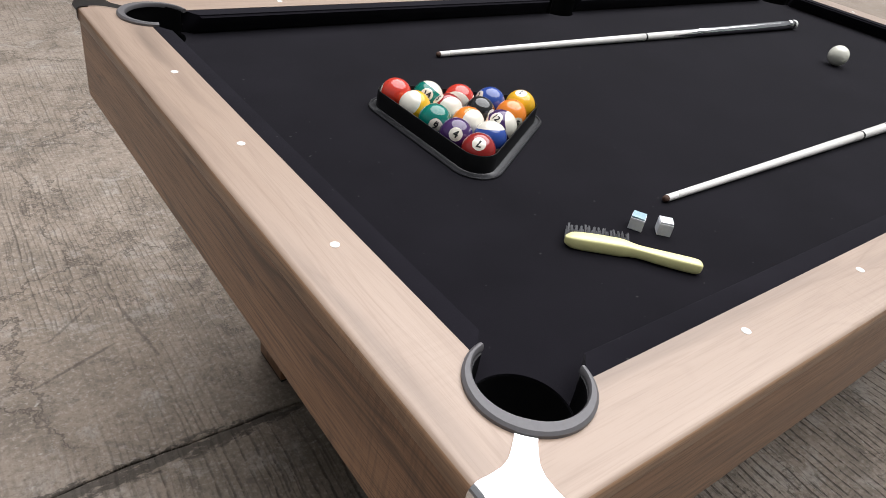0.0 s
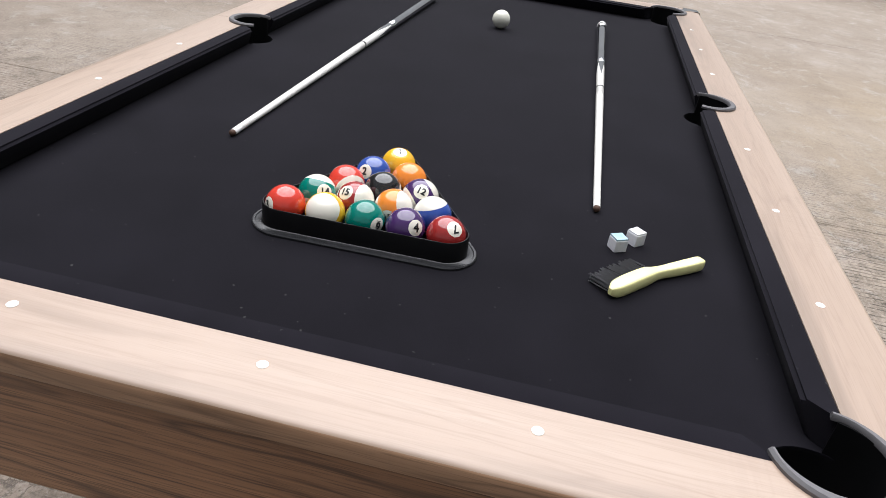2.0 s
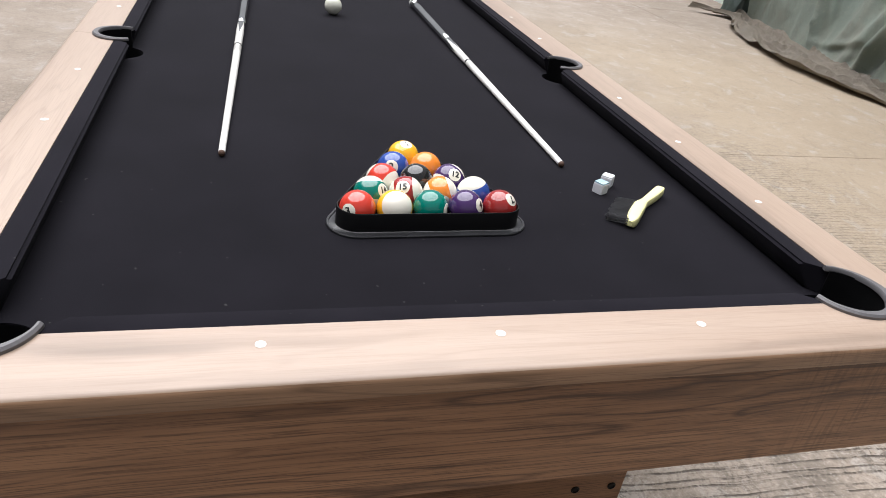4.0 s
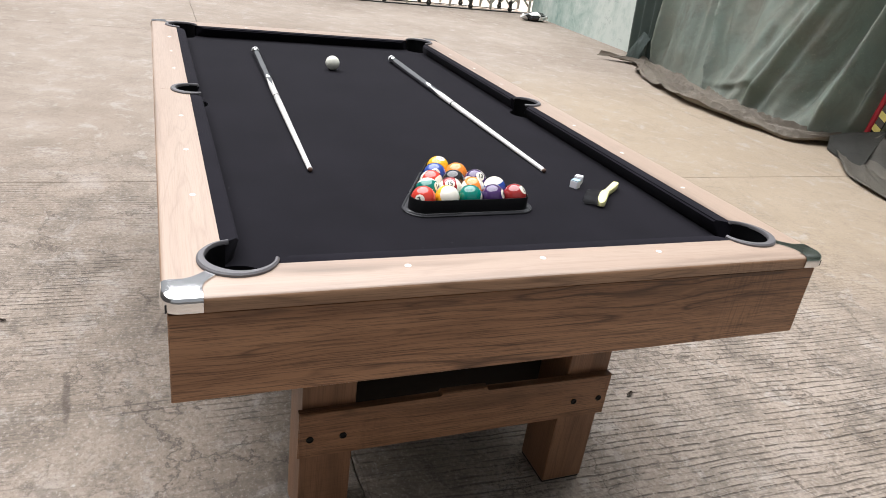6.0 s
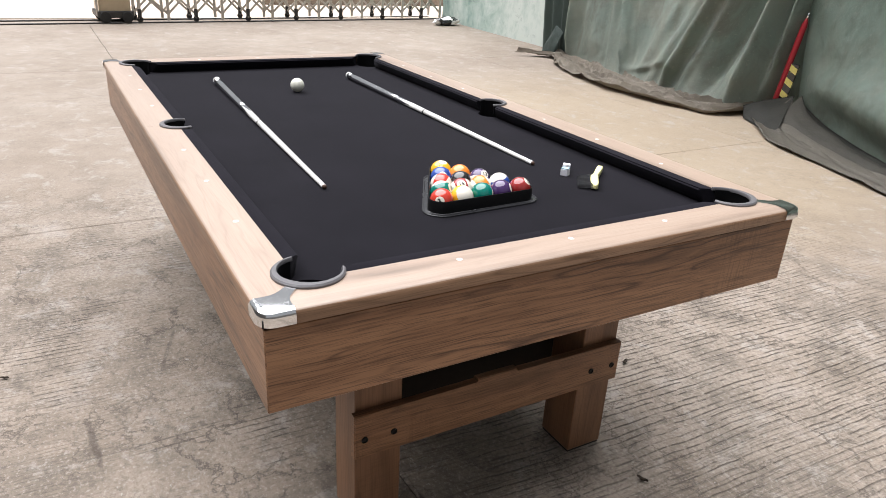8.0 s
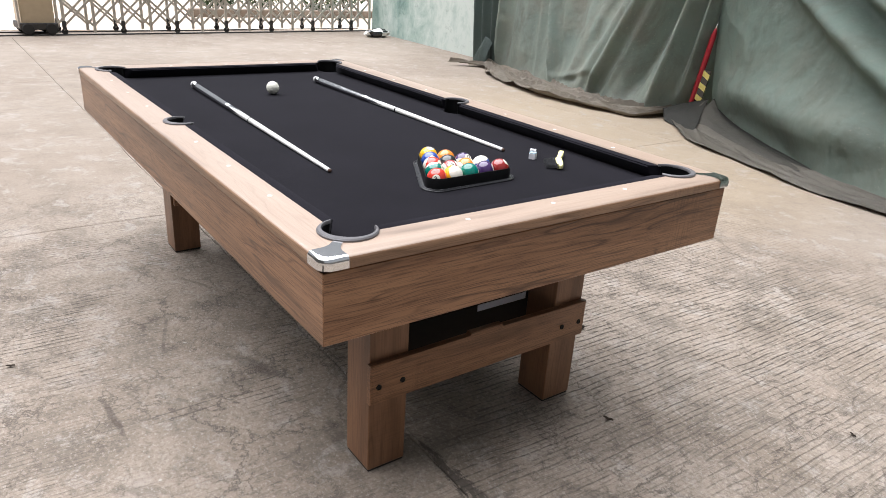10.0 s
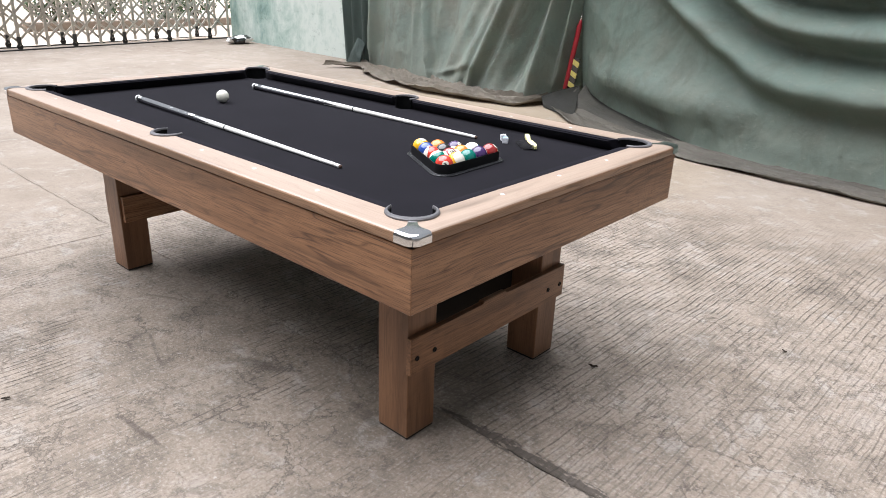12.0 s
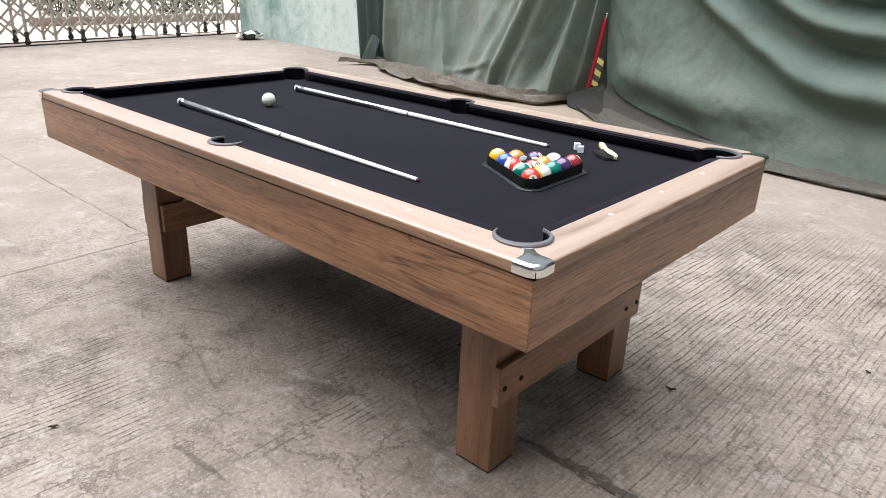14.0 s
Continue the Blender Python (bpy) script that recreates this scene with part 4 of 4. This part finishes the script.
def drape(name, label, canvas, hem, top, height, fold, columns, rows, skirt, edge_canvas, skirt_label, heap=0.0, rumple=1.0, group="tarpaulins on the wall"):
    """A canvas that hangs from its top line to its hem, with a rumpled skirt lying on the ground in front."""
    ob = thing(name, label, "tarpaulin", group)

    def place(u, v):
        low, high = along(hem, u), along(top, u)
        f = min(1.0, v * 1.6) ** 0.75
        p = low.lerp(high, f)
        return Vector((p.x, p.y, 0.015 + v * height)) + fold(p.x, v * height, u)

    bm = grid(columns, rows, place)
    bmesh.ops.solidify(bm, geom=bm.faces[:], thickness=0.004)
    part("sheet", bm, canvas, ob, smooth=70)

    def lay(u, v):
        a, b = along(hem, u), along(skirt, u)
        a = a + (a - b) * 0.1
        p = a.lerp(b, v)
        q = noise.noise(Vector((p.x * 2.2, p.y * 5.0, 3.0))) * 0.5 + noise.noise(Vector((p.x * 3.5, p.y * 6.0, 7.0))) * 0.15
        crease = (1 - abs(noise.noise(Vector((p.x * 1.3 + v * 2.0, v * 4.0, 5.0))))) ** 6
        pleat = (1 - abs(noise.noise(Vector((p.x * 0.5 + 4.0, v * 5.0 + p.x * 0.4, 9.0))))) ** 8
        lift = 0.012 + 0.03 * max(0, q + 0.2) + 0.045 * crease + 0.05 * pleat + 0.035 * max(0, 1 - v * 3) + 0.018 * math.sin(v * 9 + u * 14) * (0.4 + 0.6 * v)
        lift = 0.01 + (lift - 0.01) * rumple
        lift += heap * max(0.0, 1 - u / 0.16) * math.sin(math.pi * min(1, v + 0.25)) * (0.7 + 0.6 * q)
        edge = noise.noise(Vector((p.x * 3.0, 9.0, 1.0))) * 0.07 * v * rumple
        return Vector((p.x, p.y + edge, max(0.006, lift)))

    bm = grid(columns, 40, lay)
    bmesh.ops.solidify(bm, geom=bm.faces[:], thickness=0.004)
    part("skirt", bm, edge_canvas, ob, skirt_label, smooth=60)
    return ob


# pleats of the upright tarpaulin: place one metre up, lean of the place on the way down, width, depth
PLEATS = ((6.86, 0.0, 0.07, 0.087), (6.62, 0.05, 0.1, -0.043), (6.2, 0.0, 0.3, 0.051), (5.84, -0.1, 0.05, 0.036), (5.62, -0.3, 0.055, 0.109), (5.5, -0.28, 0.07, -0.043), (5.1, 0.1, 0.2, -0.065), (4.62, 0.42, 0.1, 0.043), (4.28, 0.45, 0.12, 0.131), (4.08, 0.42, 0.09, 0.217), (3.92, 0.34, 0.06, 0.072), (3.72, 0.22, 0.1, -0.246), (3.5, 0.13, 0.06, 0.145), (3.4, 0.1, 0.04, -0.087), (3.31, 0.08, 0.04, 0.087))


def upright_folds(x, z, u):
    """Upright pleats that lean, with a slack fold low down where the cloth is pulled sideways."""
    fall = 1.0 - min(z, 1.6) + 0.05 * noise.noise(Vector((x * 1.5, z * 0.9, 8.0)))
    out = 0.0
    for at, lean, width, depth in PLEATS:
        k = (x - at - lean * fall) / width
        if abs(k) < 4:
            out += depth * math.exp(-k * k)
    if 4.5 < x < 5.5:
        rise = 0.11 + 0.17 * max(0.0, (5.36 - x) / 0.72) ** 1.5
        ends = max(0.0, math.sin(math.pi * (x - 4.5)))
        out += 0.04 * ends * (math.exp(-(((z - rise) / 0.035) ** 2)) - 0.6 * math.exp(-(((z - rise + 0.07) / 0.04) ** 2)))
    out += 0.03 * noise.noise(Vector((x * 2.1, 0.3, z * 0.5))) + 0.02 * noise.noise(Vector((x * 6.5 + z, 4.0, z * 0.7))) + 0.012 * noise.noise(Vector((x * 5, z * 4, 2))) + 0.005 * noise.noise(Vector((x * 15, z * 13, 2)))
    hold = min(1.0, z / 0.3) * 0.7 + 0.3
    return Vector((0, out * hold * min(1.0, u / 0.03) * min(1.0, (1 - u) / 0.1), 0))


SWAGS = (-1.6, -0.75, 0.4, 0.86, 1.22, 1.55, 1.95, 2.35, 2.8, 3.3, 3.9, 4.6)


def swag_folds(x, z, u):
    """Swags that hang from high at the post and level out: each bulges out slowly downwards and tucks back under itself."""
    r = x - 0.45
    sag = 0.02 * r * r if r < 0 else 0.42 * r * r if r < 0.65 else 0.177 + 0.56 * (r - 0.65)
    s = z - sag + 0.05 * noise.noise(Vector((x * 0.9, z * 0.9, 1.0))) + 0.02 * noise.noise(Vector((x * 3.0, z * 3.0, 6.0)))
    k = max((i for i, at in enumerate(SWAGS) if at <= s), default=0)
    low = SWAGS[k]
    high = SWAGS[min(k + 1, len(SWAGS) - 1)] if k + 1 < len(SWAGS) else low + 0.6
    f = min(1.0, max(0.0, (s - low) / (high - low)))
    tuck = 0.42 if k > 1 else 0.3
    wave = math.sin(0.5 * math.pi * min(1.0, f / tuck)) ** 2 if f < tuck else 0.5 + 0.5 * math.cos(math.pi * (f - tuck) / (1 - tuck))
    amp = (0.24 if k > 1 else 0.1) * min(1.0, max(0.0, (3.0 - x) / 0.9)) * min(1.0, z / 0.25)
    small = 0.05 * noise.noise(Vector((s * 2.6, x * 0.6, 5.0))) + 0.007 * noise.noise(Vector((s * 9.0, x * 1.5, 2.0))) + 0.01 * noise.noise(Vector((x * 5, z * 5, 5.0))) + 0.004 * noise.noise(Vector((x * 14, z * 14, 3.0)))
    belly = 0.13 * math.exp(-(((z - 0.38) / 0.17) ** 2)) * min(1.0, max(0.0, (x - 0.5) / 0.7)) * min(1.0, max(0.0, (3.05 - x) / 0.3))
    return Vector((0, amp * wave + belly + small * min(1.0, u / 0.03), 0))


HEM_A = [(7.0, -5.6, 0), (6.84, -5.56, 0), (6.44, -5.5, 0), (5.54, -5.2, 0), (4.82, -5.02, 0), (4.36, -4.95, 0), (3.98, -4.85, 0), (3.76, -4.92, 0), (3.62, -5.05, 0), (3.53, -5.16, 0), (3.47, -5.4, 0), (3.38, -5.75, 0)]
TOP_A = [(7.05, -5.62, 0), (6.84, -5.6, 0), (6.44, -5.6, 0), (5.54, -5.58, 0), (4.82, -5.55, 0), (4.36, -5.52, 0), (3.8, -5.5, 0), (3.36, -5.53, 0), (3.18, -5.54, 0), (3.04, -5.56, 0), (3.0, -5.7, 0), (2.95, -5.95, 0)]
SKIRT_A = [(7.22, -4.86, 0), (6.82, -5.24, 0), (6.2, -4.85, 0), (5.44, -4.6, 0), (4.7, -4.46, 0), (4.1, -4.5, 0), (3.78, -4.56, 0), (3.54, -4.66, 0), (3.42, -4.86, 0), (3.4, -5.03, 0), (3.36, -5.3, 0), (3.3, -5.6, 0)]
left_tarp = drape("tarpaulin", "faded green canvas tarpaulin hanging in upright folds", TARPFADED, HEM_A, TOP_A, 4.2, upright_folds, 340, 230, SKIRT_A, TARPEDGE, "dusty trailing hem on the ground")
HEM_B = [(3.11, -5.42, 0), (2.32, -4.87, 0), (1.6, -4.43, 0), (1.0, -4.18, 0), (0.24, -4.0, 0), (-0.6, -3.9, 0), (-2.2, -3.85, 0), (-4.4, -3.85, 0)]
TOP_B = [(3.42, -5.44, 0), (2.45, -5.2, 0), (1.6, -4.98, 0), (1.0, -4.85, 0), (0.24, -4.75, 0), (-0.6, -4.7, 0), (-2.2, -4.7, 0), (-4.4, -4.7, 0)]
SKIRT_B = [(3.2, -4.85, 0), (2.55, -4.28, 0), (1.9, -4.07, 0), (1.3, -3.84, 0), (0.68, -3.75, 0), (-0.3, -3.66, 0), (-1.9, -3.6, 0), (-4.2, -3.6, 0)]
right_tarp = drape("tarpaulin", "large green canvas tarpaulin sagging in broad swags", TARP, HEM_B, TOP_B, 4.2, swag_folds, 420, 220, SKIRT_B, TARPSKIRT, "grey dusty skirt lying flat on the ground", 0.05, 0.35)



def flap(parent, low, high, bulge, canvas, label, seed):
    """A stiff turned-up piece of cloth between a line on the ground and a raised line."""
    def place(u, v):
        a, b = along(low, u), along(high, u)
        p = a.lerp(b, v)
        out = bulge * math.sin(math.pi * v) + 0.025 * noise.noise(Vector((u * 2.5, v * 2, seed))) + 0.004 * noise.noise(Vector((u * 9, v * 6, seed)))
        return p + Vector((-0.45, 0.6, 0.45)) * out

    bm = grid(50, 24, place)
    bmesh.ops.solidify(bm, geom=bm.faces[:], thickness=0.005)
    return part("turned_corner", bm, canvas, parent, label, smooth=70)


# the strip where the upright tarpaulin doubles back to the wall, and its knotted foot
# their dark green holds the shade that falls there
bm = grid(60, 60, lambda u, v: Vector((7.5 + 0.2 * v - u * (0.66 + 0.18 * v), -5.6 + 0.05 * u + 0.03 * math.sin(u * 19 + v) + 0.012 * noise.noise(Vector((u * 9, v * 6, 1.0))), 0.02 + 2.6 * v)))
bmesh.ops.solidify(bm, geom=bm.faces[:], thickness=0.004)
part("shaded_strip", bm, TARPSHADE, left_tarp, "doubled edge of the canvas with shade in its colour", smooth=70)
flap(left_tarp, [(7.2, -5.35, 0.02), (7.08, -5.36, 0.02), (6.96, -5.38, 0.03)], [(7.2, -5.56, 0.36), (7.1, -5.5, 0.41), (7.0, -5.56, 0.34)], 0.04, TARPSHADE, "gathered foot of the canvas with shade in its colour", 3.0)
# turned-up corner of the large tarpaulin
# the black flap stands for the shadowed hollow below this corner
flap(right_tarp, [(3.29, -4.86, 0.01), (3.02, -4.72, 0.008), (2.72, -4.58, 0.008)], [(3.44, -5.02, 0.09), (3.3, -5.16, 0.17), (3.14, -5.34, 0.22)], 0.02, TARPHOLLOW, "black sheet for the shadowed hollow under the corner", 5.0)
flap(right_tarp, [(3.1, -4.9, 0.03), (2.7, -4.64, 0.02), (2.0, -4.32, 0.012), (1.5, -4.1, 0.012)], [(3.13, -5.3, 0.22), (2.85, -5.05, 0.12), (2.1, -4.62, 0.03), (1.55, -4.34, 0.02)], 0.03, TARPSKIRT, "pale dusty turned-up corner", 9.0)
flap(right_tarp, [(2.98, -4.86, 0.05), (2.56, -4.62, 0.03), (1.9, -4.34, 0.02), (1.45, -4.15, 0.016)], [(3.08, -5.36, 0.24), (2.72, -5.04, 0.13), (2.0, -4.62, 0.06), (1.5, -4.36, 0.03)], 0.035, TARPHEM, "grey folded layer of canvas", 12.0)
# this black layer puts shade between the folds
flap(right_tarp, [(2.9, -5.02, 0.07), (2.4, -4.7, 0.04), (1.8, -4.42, 0.03), (1.4, -4.24, 0.02)], [(3.04, -5.4, 0.17), (2.6, -5.04, 0.1), (1.9, -4.62, 0.06), (1.45, -4.38, 0.03)], 0.03, TARPHOLLOW, "canvas layer coloured black for the shade between folds", 15.0)

# red barrier post with yellow and black bands between the tarpaulins
post = thing("barrier_post", "red barrier post with yellow and black stripes leaning between tarpaulins", "barrier")
a, b = Vector((3.37, -5.36, 0.0)), Vector((3.24, -5.38, 0.9))
up = (b - a).normalized()
side = (Vector((1, 0.25, 0)) - up * up.x).normalized()
lean = Matrix((side, up.cross(side), up)).transposed().to_4x4()
lean.translation = a
part("pole", lathe([(0.028, 0.0), (0.028, 0.86), (0.02, 0.9), (0.012, 0.93), (0.0, 0.94)], 16), RED, post, smooth=40, at=lean)
part("panel", box(-0.1, -0.015, -0.012, 0.012, 0.14, 0.52, 0.004, 2), GLOSSBLACK, post, "black panel", at=lean)
for k in range(3):
    bm = bmesh.new()
    z = 0.17 + k * 0.125
    pts = [(-0.099, z), (-0.016, z + 0.035), (-0.016, z + 0.095), (-0.099, z + 0.06)]
    for sgn in (-1, 1):
        bm.faces.new([bm.verts.new((x, sgn * 0.0135, zz)) for x, zz in pts])
    part("band", bm, HAZARD, post, "yellow slanted band", at=lean)
part("finial", lathe([(0.0, 0.985), (0.012, 0.975), (0.014, 0.955), (0.008, 0.935)], 12), CHROME, post, smooth=60, at=lean)

# black and white lump against the wall, in place of a sleeping animal
bm = bmesh.new()
bmesh.ops.create_icosphere(bm, subdivisions=4, radius=1.0)
for v in bm.verts:
    p = v.co.copy()
    k = 1 + 0.28 * noise.noise(p * 1.7) + 0.12 * noise.noise(p * 5)
    v.co = Vector((p.x * 0.11 * k, p.y * 0.24 * k, max(0.0, 0.07 + p.z * 0.085 * k)))
for f in bm.faces:
    f.material_index = 1 if noise.noise(f.calc_center_median() * 9 + Vector((3, 0, 0))) > 0.0 else 0
bag = part("lump_by_wall", bm, [WHITE, GLOSSBLACK], None, smooth=60, at=Matrix.Translation((10.62, -5.72, 0)))
tagged(bag, "black and white lump standing in for a sleeping animal", "bag")

# ---- sliding gate ----
GATE = Matrix.Translation((11.24, 0.0, 0.0)) @ Matrix.Rotation(radians(4.6), 4, "Z")
gate = thing("folding_gate", "galvanised steel folding lattice gate on small wheels", "gate", at=GATE)
PITCH, DEEP, TALL = 0.435, 0.42, 1.45


def flat_bar(a, b, w=0.034, t=0.012):
    a, b = Vector(a), Vector(b)
    bm = box(-t / 2, t / 2, -w / 2, w / 2, 0, (b - a).length)
    z = (b - a).normalized()
    x = Vector((1, 0, 0))
    y = z.cross(x).normalized()
    m = Matrix((x, y, z)).transposed().to_4x4()
    m.translation = a
    bm.transform(m)
    return bm


upright = {}
for depth in (0.0, DEEP):
    for k in range(14):
        y = -0.55 - k * PITCH
        wheel = k % 2 == 0
        post_ob = part("upright", box(depth - 0.016, depth + 0.016, y - 0.022, y + 0.022, 0.05 if wheel else 0.02, TALL, 0.004, 1), STEEL, gate)
        if wheel:
            part("fork", box(depth - 0.024, depth + 0.024, y - 0.026, y + 0.026, 0.075, 0.2, 0.004, 1), DARKSTEEL, post_ob, "dark wheel fork")
            bm = lathe([(0.0, -0.016), (0.04, -0.016), (0.046, -0.009), (0.046, 0.009), (0.04, 0.016), (0.0, 0.016)], 18)
            part("wheel", bm, RUBBER, post_ob, "black rubber wheel", smooth=40, at=Matrix.Translation((depth, y, 0.046)) @ Matrix.Rotation(radians(90), 4, "Y"))
        if k < 13:
            for z in (0.12, 0.54, 0.96):
                x = depth + (0.022 if depth == 0 else -0.022)
                part("lattice_bar", flat_bar((x, y, z), (x, y - PITCH, z + 0.42)), STEEL, gate)
                part("lattice_bar", flat_bar((x + 0.013, y - PITCH, z), (x + 0.013, y, z + 0.42)), STEEL, gate)
head = thing("gate_motor_head", "tan and dark gate motor head on wheels", "gate motor", at=GATE @ Matrix.Translation((0.05, -0.2, 0)))
part("body", box(-0.02, 0.42, -0.24, 0.22, 0.12, 1.25, 0.03, 3), TAN, head)
part("base", box(-0.06, 0.46, -0.27, 0.25, 0.07, 0.17, 0.015, 2), DARKSTEEL, head, "dark steel base")
for y in (-0.27, 0.25):
    part("frame_post", box(-0.03, 0.0, y - 0.015, y + 0.015, 0.1, 1.3, 0.004, 1), STEEL, head)
for y in (-0.17, 0.15):
    for x in (0.0, 0.4):
        bm = lathe([(0.0, -0.03), (0.075, -0.03), (0.085, -0.018), (0.085, 0.018), (0.075, 0.03), (0.0, 0.03)], 20)
        part("wheel", bm, RUBBER, head, "black rubber wheel", smooth=40, at=Matrix.Translation((x - 0.05, y, 0.085)) @ Matrix.Rotation(radians(90), 4, "Y"))
for depth in (0.0, DEEP):
    tagged(part("gate_track", box(depth - 0.02, depth + 0.02, -6.2, 7.0, -0.012, 0.006, 0.002, 1), DARKSTEEL, None, at=GATE), "dark steel gate track set in the ground", "track", kind="structure")

# ---- beyond the gate: shrubs in a low planter and a pale wall ----
def shrub(x, y, size, seed):
    rng = random.Random(seed)
    ob = thing("shrub", "dark green shrub beyond the gate", "shrub", "shrubs beyond the gate", Matrix.Translation((x, y, -0.012)))
    bm = bmesh.new()
    for k in range(7):
        a, l = rng.uniform(0, 6.28), size * rng.uniform(0.5, 0.9)
        stem = rod((0, 0, 0), (math.cos(a) * l * 0.45, math.sin(a) * l * 0.45, l), 0.012, 6)
        bm = join(bm, stem)
    part("stems", bm, DRYLEAF, ob)
    bm = bmesh.new()
    for k in range(900):
        d = Vector((rng.gauss(0, 1), rng.gauss(0, 1), rng.gauss(0, 1))).normalized() * rng.uniform(0.55, 1.0) ** 0.5
        c = Vector((d.x * size * 0.62, d.y * size * 0.62, size * 0.62 + d.z * size * 0.5)) * (1 + 0.25 * noise.noise(d * 2 + Vector((seed, 0, 0))))
        q = Euler((rng.uniform(-1, 1), rng.uniform(-1, 1), rng.uniform(0, 6.28))).to_matrix()
        l = rng.uniform(0.035, 0.07)
        bm.faces.new([bm.verts.new(c + q @ Vector(p)) for p in ((-l, 0, 0), (0, -l * 0.4, l * 0.12), (l, 0, 0), (0, l * 0.4, l * 0.12))])
    part("leaves", bm, LEAF, ob)


for k, (x, y, s) in enumerate(((15.2, -4.2, 0.8), (15.6, -5.4, 1.0), (15.0, -6.6, 0.9), (15.8, -7.8, 1.1), (15.4, -9.0, 1.0), (16.0, -10.4, 1.2))):
    shrub(x, y, s, k)
planter = tagged(part("planter_kerb", box(14.4, 14.6, -12.0, -3.4, -0.012, 0.16, 0.02, 2), CONCRETE), "low concrete planter kerb beyond the gate", "kerb", kind="structure")

tagged(part("road_beyond_gate", box(11.95, 60.0, -40.0, 40.0, -0.05, -0.006), PALE), "very pale concrete road beyond the gate", "road", kind="structure")

# ---- small litter ----
def litter(x, y, turn, size, label):
    rng = random.Random(int(x * 1000))
    bm = grid(6, 3, lambda u, v: ((u - 0.5) * size, (v - 0.5) * size * 0.4 * math.sin(math.pi * (0.08 + 0.84 * u)), 0.002 + 0.35 * size * abs(v - 0.5) + 0.2 * size * (u - 0.5) ** 2 + 0.05 * size * math.sin(u * 9)))
    bmesh.ops.solidify(bm, geom=bm.faces[:], thickness=0.0012)
    tagged(part("dry_leaf", bm, DRYLEAF, None, smooth=60, at=Matrix.Translation((x, y, 0)) @ Matrix.Rotation(radians(turn), 4, "Z")), label, "leaf", "litter on the ground")


litter(0.02, -0.413, 20, 0.036, "curled dark dry leaf on concrete")
litter(0.518, -0.805, 115, 0.036, "thin dark dry leaf on concrete")
litter(-0.473, -1.075, 160, 0.024, "curled dark dry leaf on concrete")
litter(1.324, 1.19, 65, 0.028, "thin dark dry leaf on concrete")

# ---- ground: one sheet, with cast slabs on it ----
ground = tagged(new("ground", mesh_of("ground", grid(20, 20, lambda u, v: ((u - 0.5) * 900 + 2, (v - 0.5) * 900, -0.014)), CONCRETE)), "dusty grey-brown concrete yard", "ground", kind="structure")


def slab(x0, x1, y0, y1, rough_low, rough_high):
    """A cast slab; its long edges are broken by up to the given roughness."""
    def edge(x, y, r, axis):
        q = noise.noise(Vector((x * 9, y * 9, 1.7))) + 0.6 * noise.noise(Vector((x * 31, y * 31, 4.2)))
        return (x, y + r * q) if axis else (x + r * q, y)

    gap, step = 0.0016, 0.04
    nx, ny = int((x1 - x0) / step), int((y1 - y0) / step)
    loop = [edge(x0 + (x1 - x0) * k / nx, y0 + gap, rough_low, 1) for k in range(nx)]
    loop += [edge(x1 - gap, y0 + (y1 - y0) * k / ny, 0.0018, 0) for k in range(ny)]
    loop += [edge(x1 - (x1 - x0) * k / nx, y1 - gap, rough_high, 1) for k in range(nx)]
    loop += [edge(x0 + gap, y1 - (y1 - y0) * k / ny, 0.0018, 0) for k in range(ny)]
    cx, cy = (x0 + x1) / 2, (y0 + y1) / 2
    bm = bmesh.new()
    rings = []
    for inset, z in ((0.0, -0.013), (0.0, -0.004), (0.003, -0.001), (0.008, 0.0)):
        rings.append([bm.verts.new((x + math.copysign(min(inset, abs(cx - x)), cx - x), y + math.copysign(min(inset, abs(cy - y)), cy - y), z)) for x, y in loop])
    n = len(loop)
    for a, b in zip(rings, rings[1:]):
        for i in range(n):
            bm.faces.new((a[i], a[(i + 1) % n], b[(i + 1) % n], b[i]))
    bm.faces.new(rings[-1])
    part("slab", bm, CONCRETE, ground)


XS, YS = (-6.4, -1.9, 2.632, 7.1, 11.0), (-8.6, -4.2, 0.207, 4.7, 9.2)
for i in range(4):
    for j in range(4):
        slab(XS[i], XS[i + 1], YS[j], YS[j + 1], 0.009 if j == 2 else 0.002, 0.006 if j == 1 else 0.002)
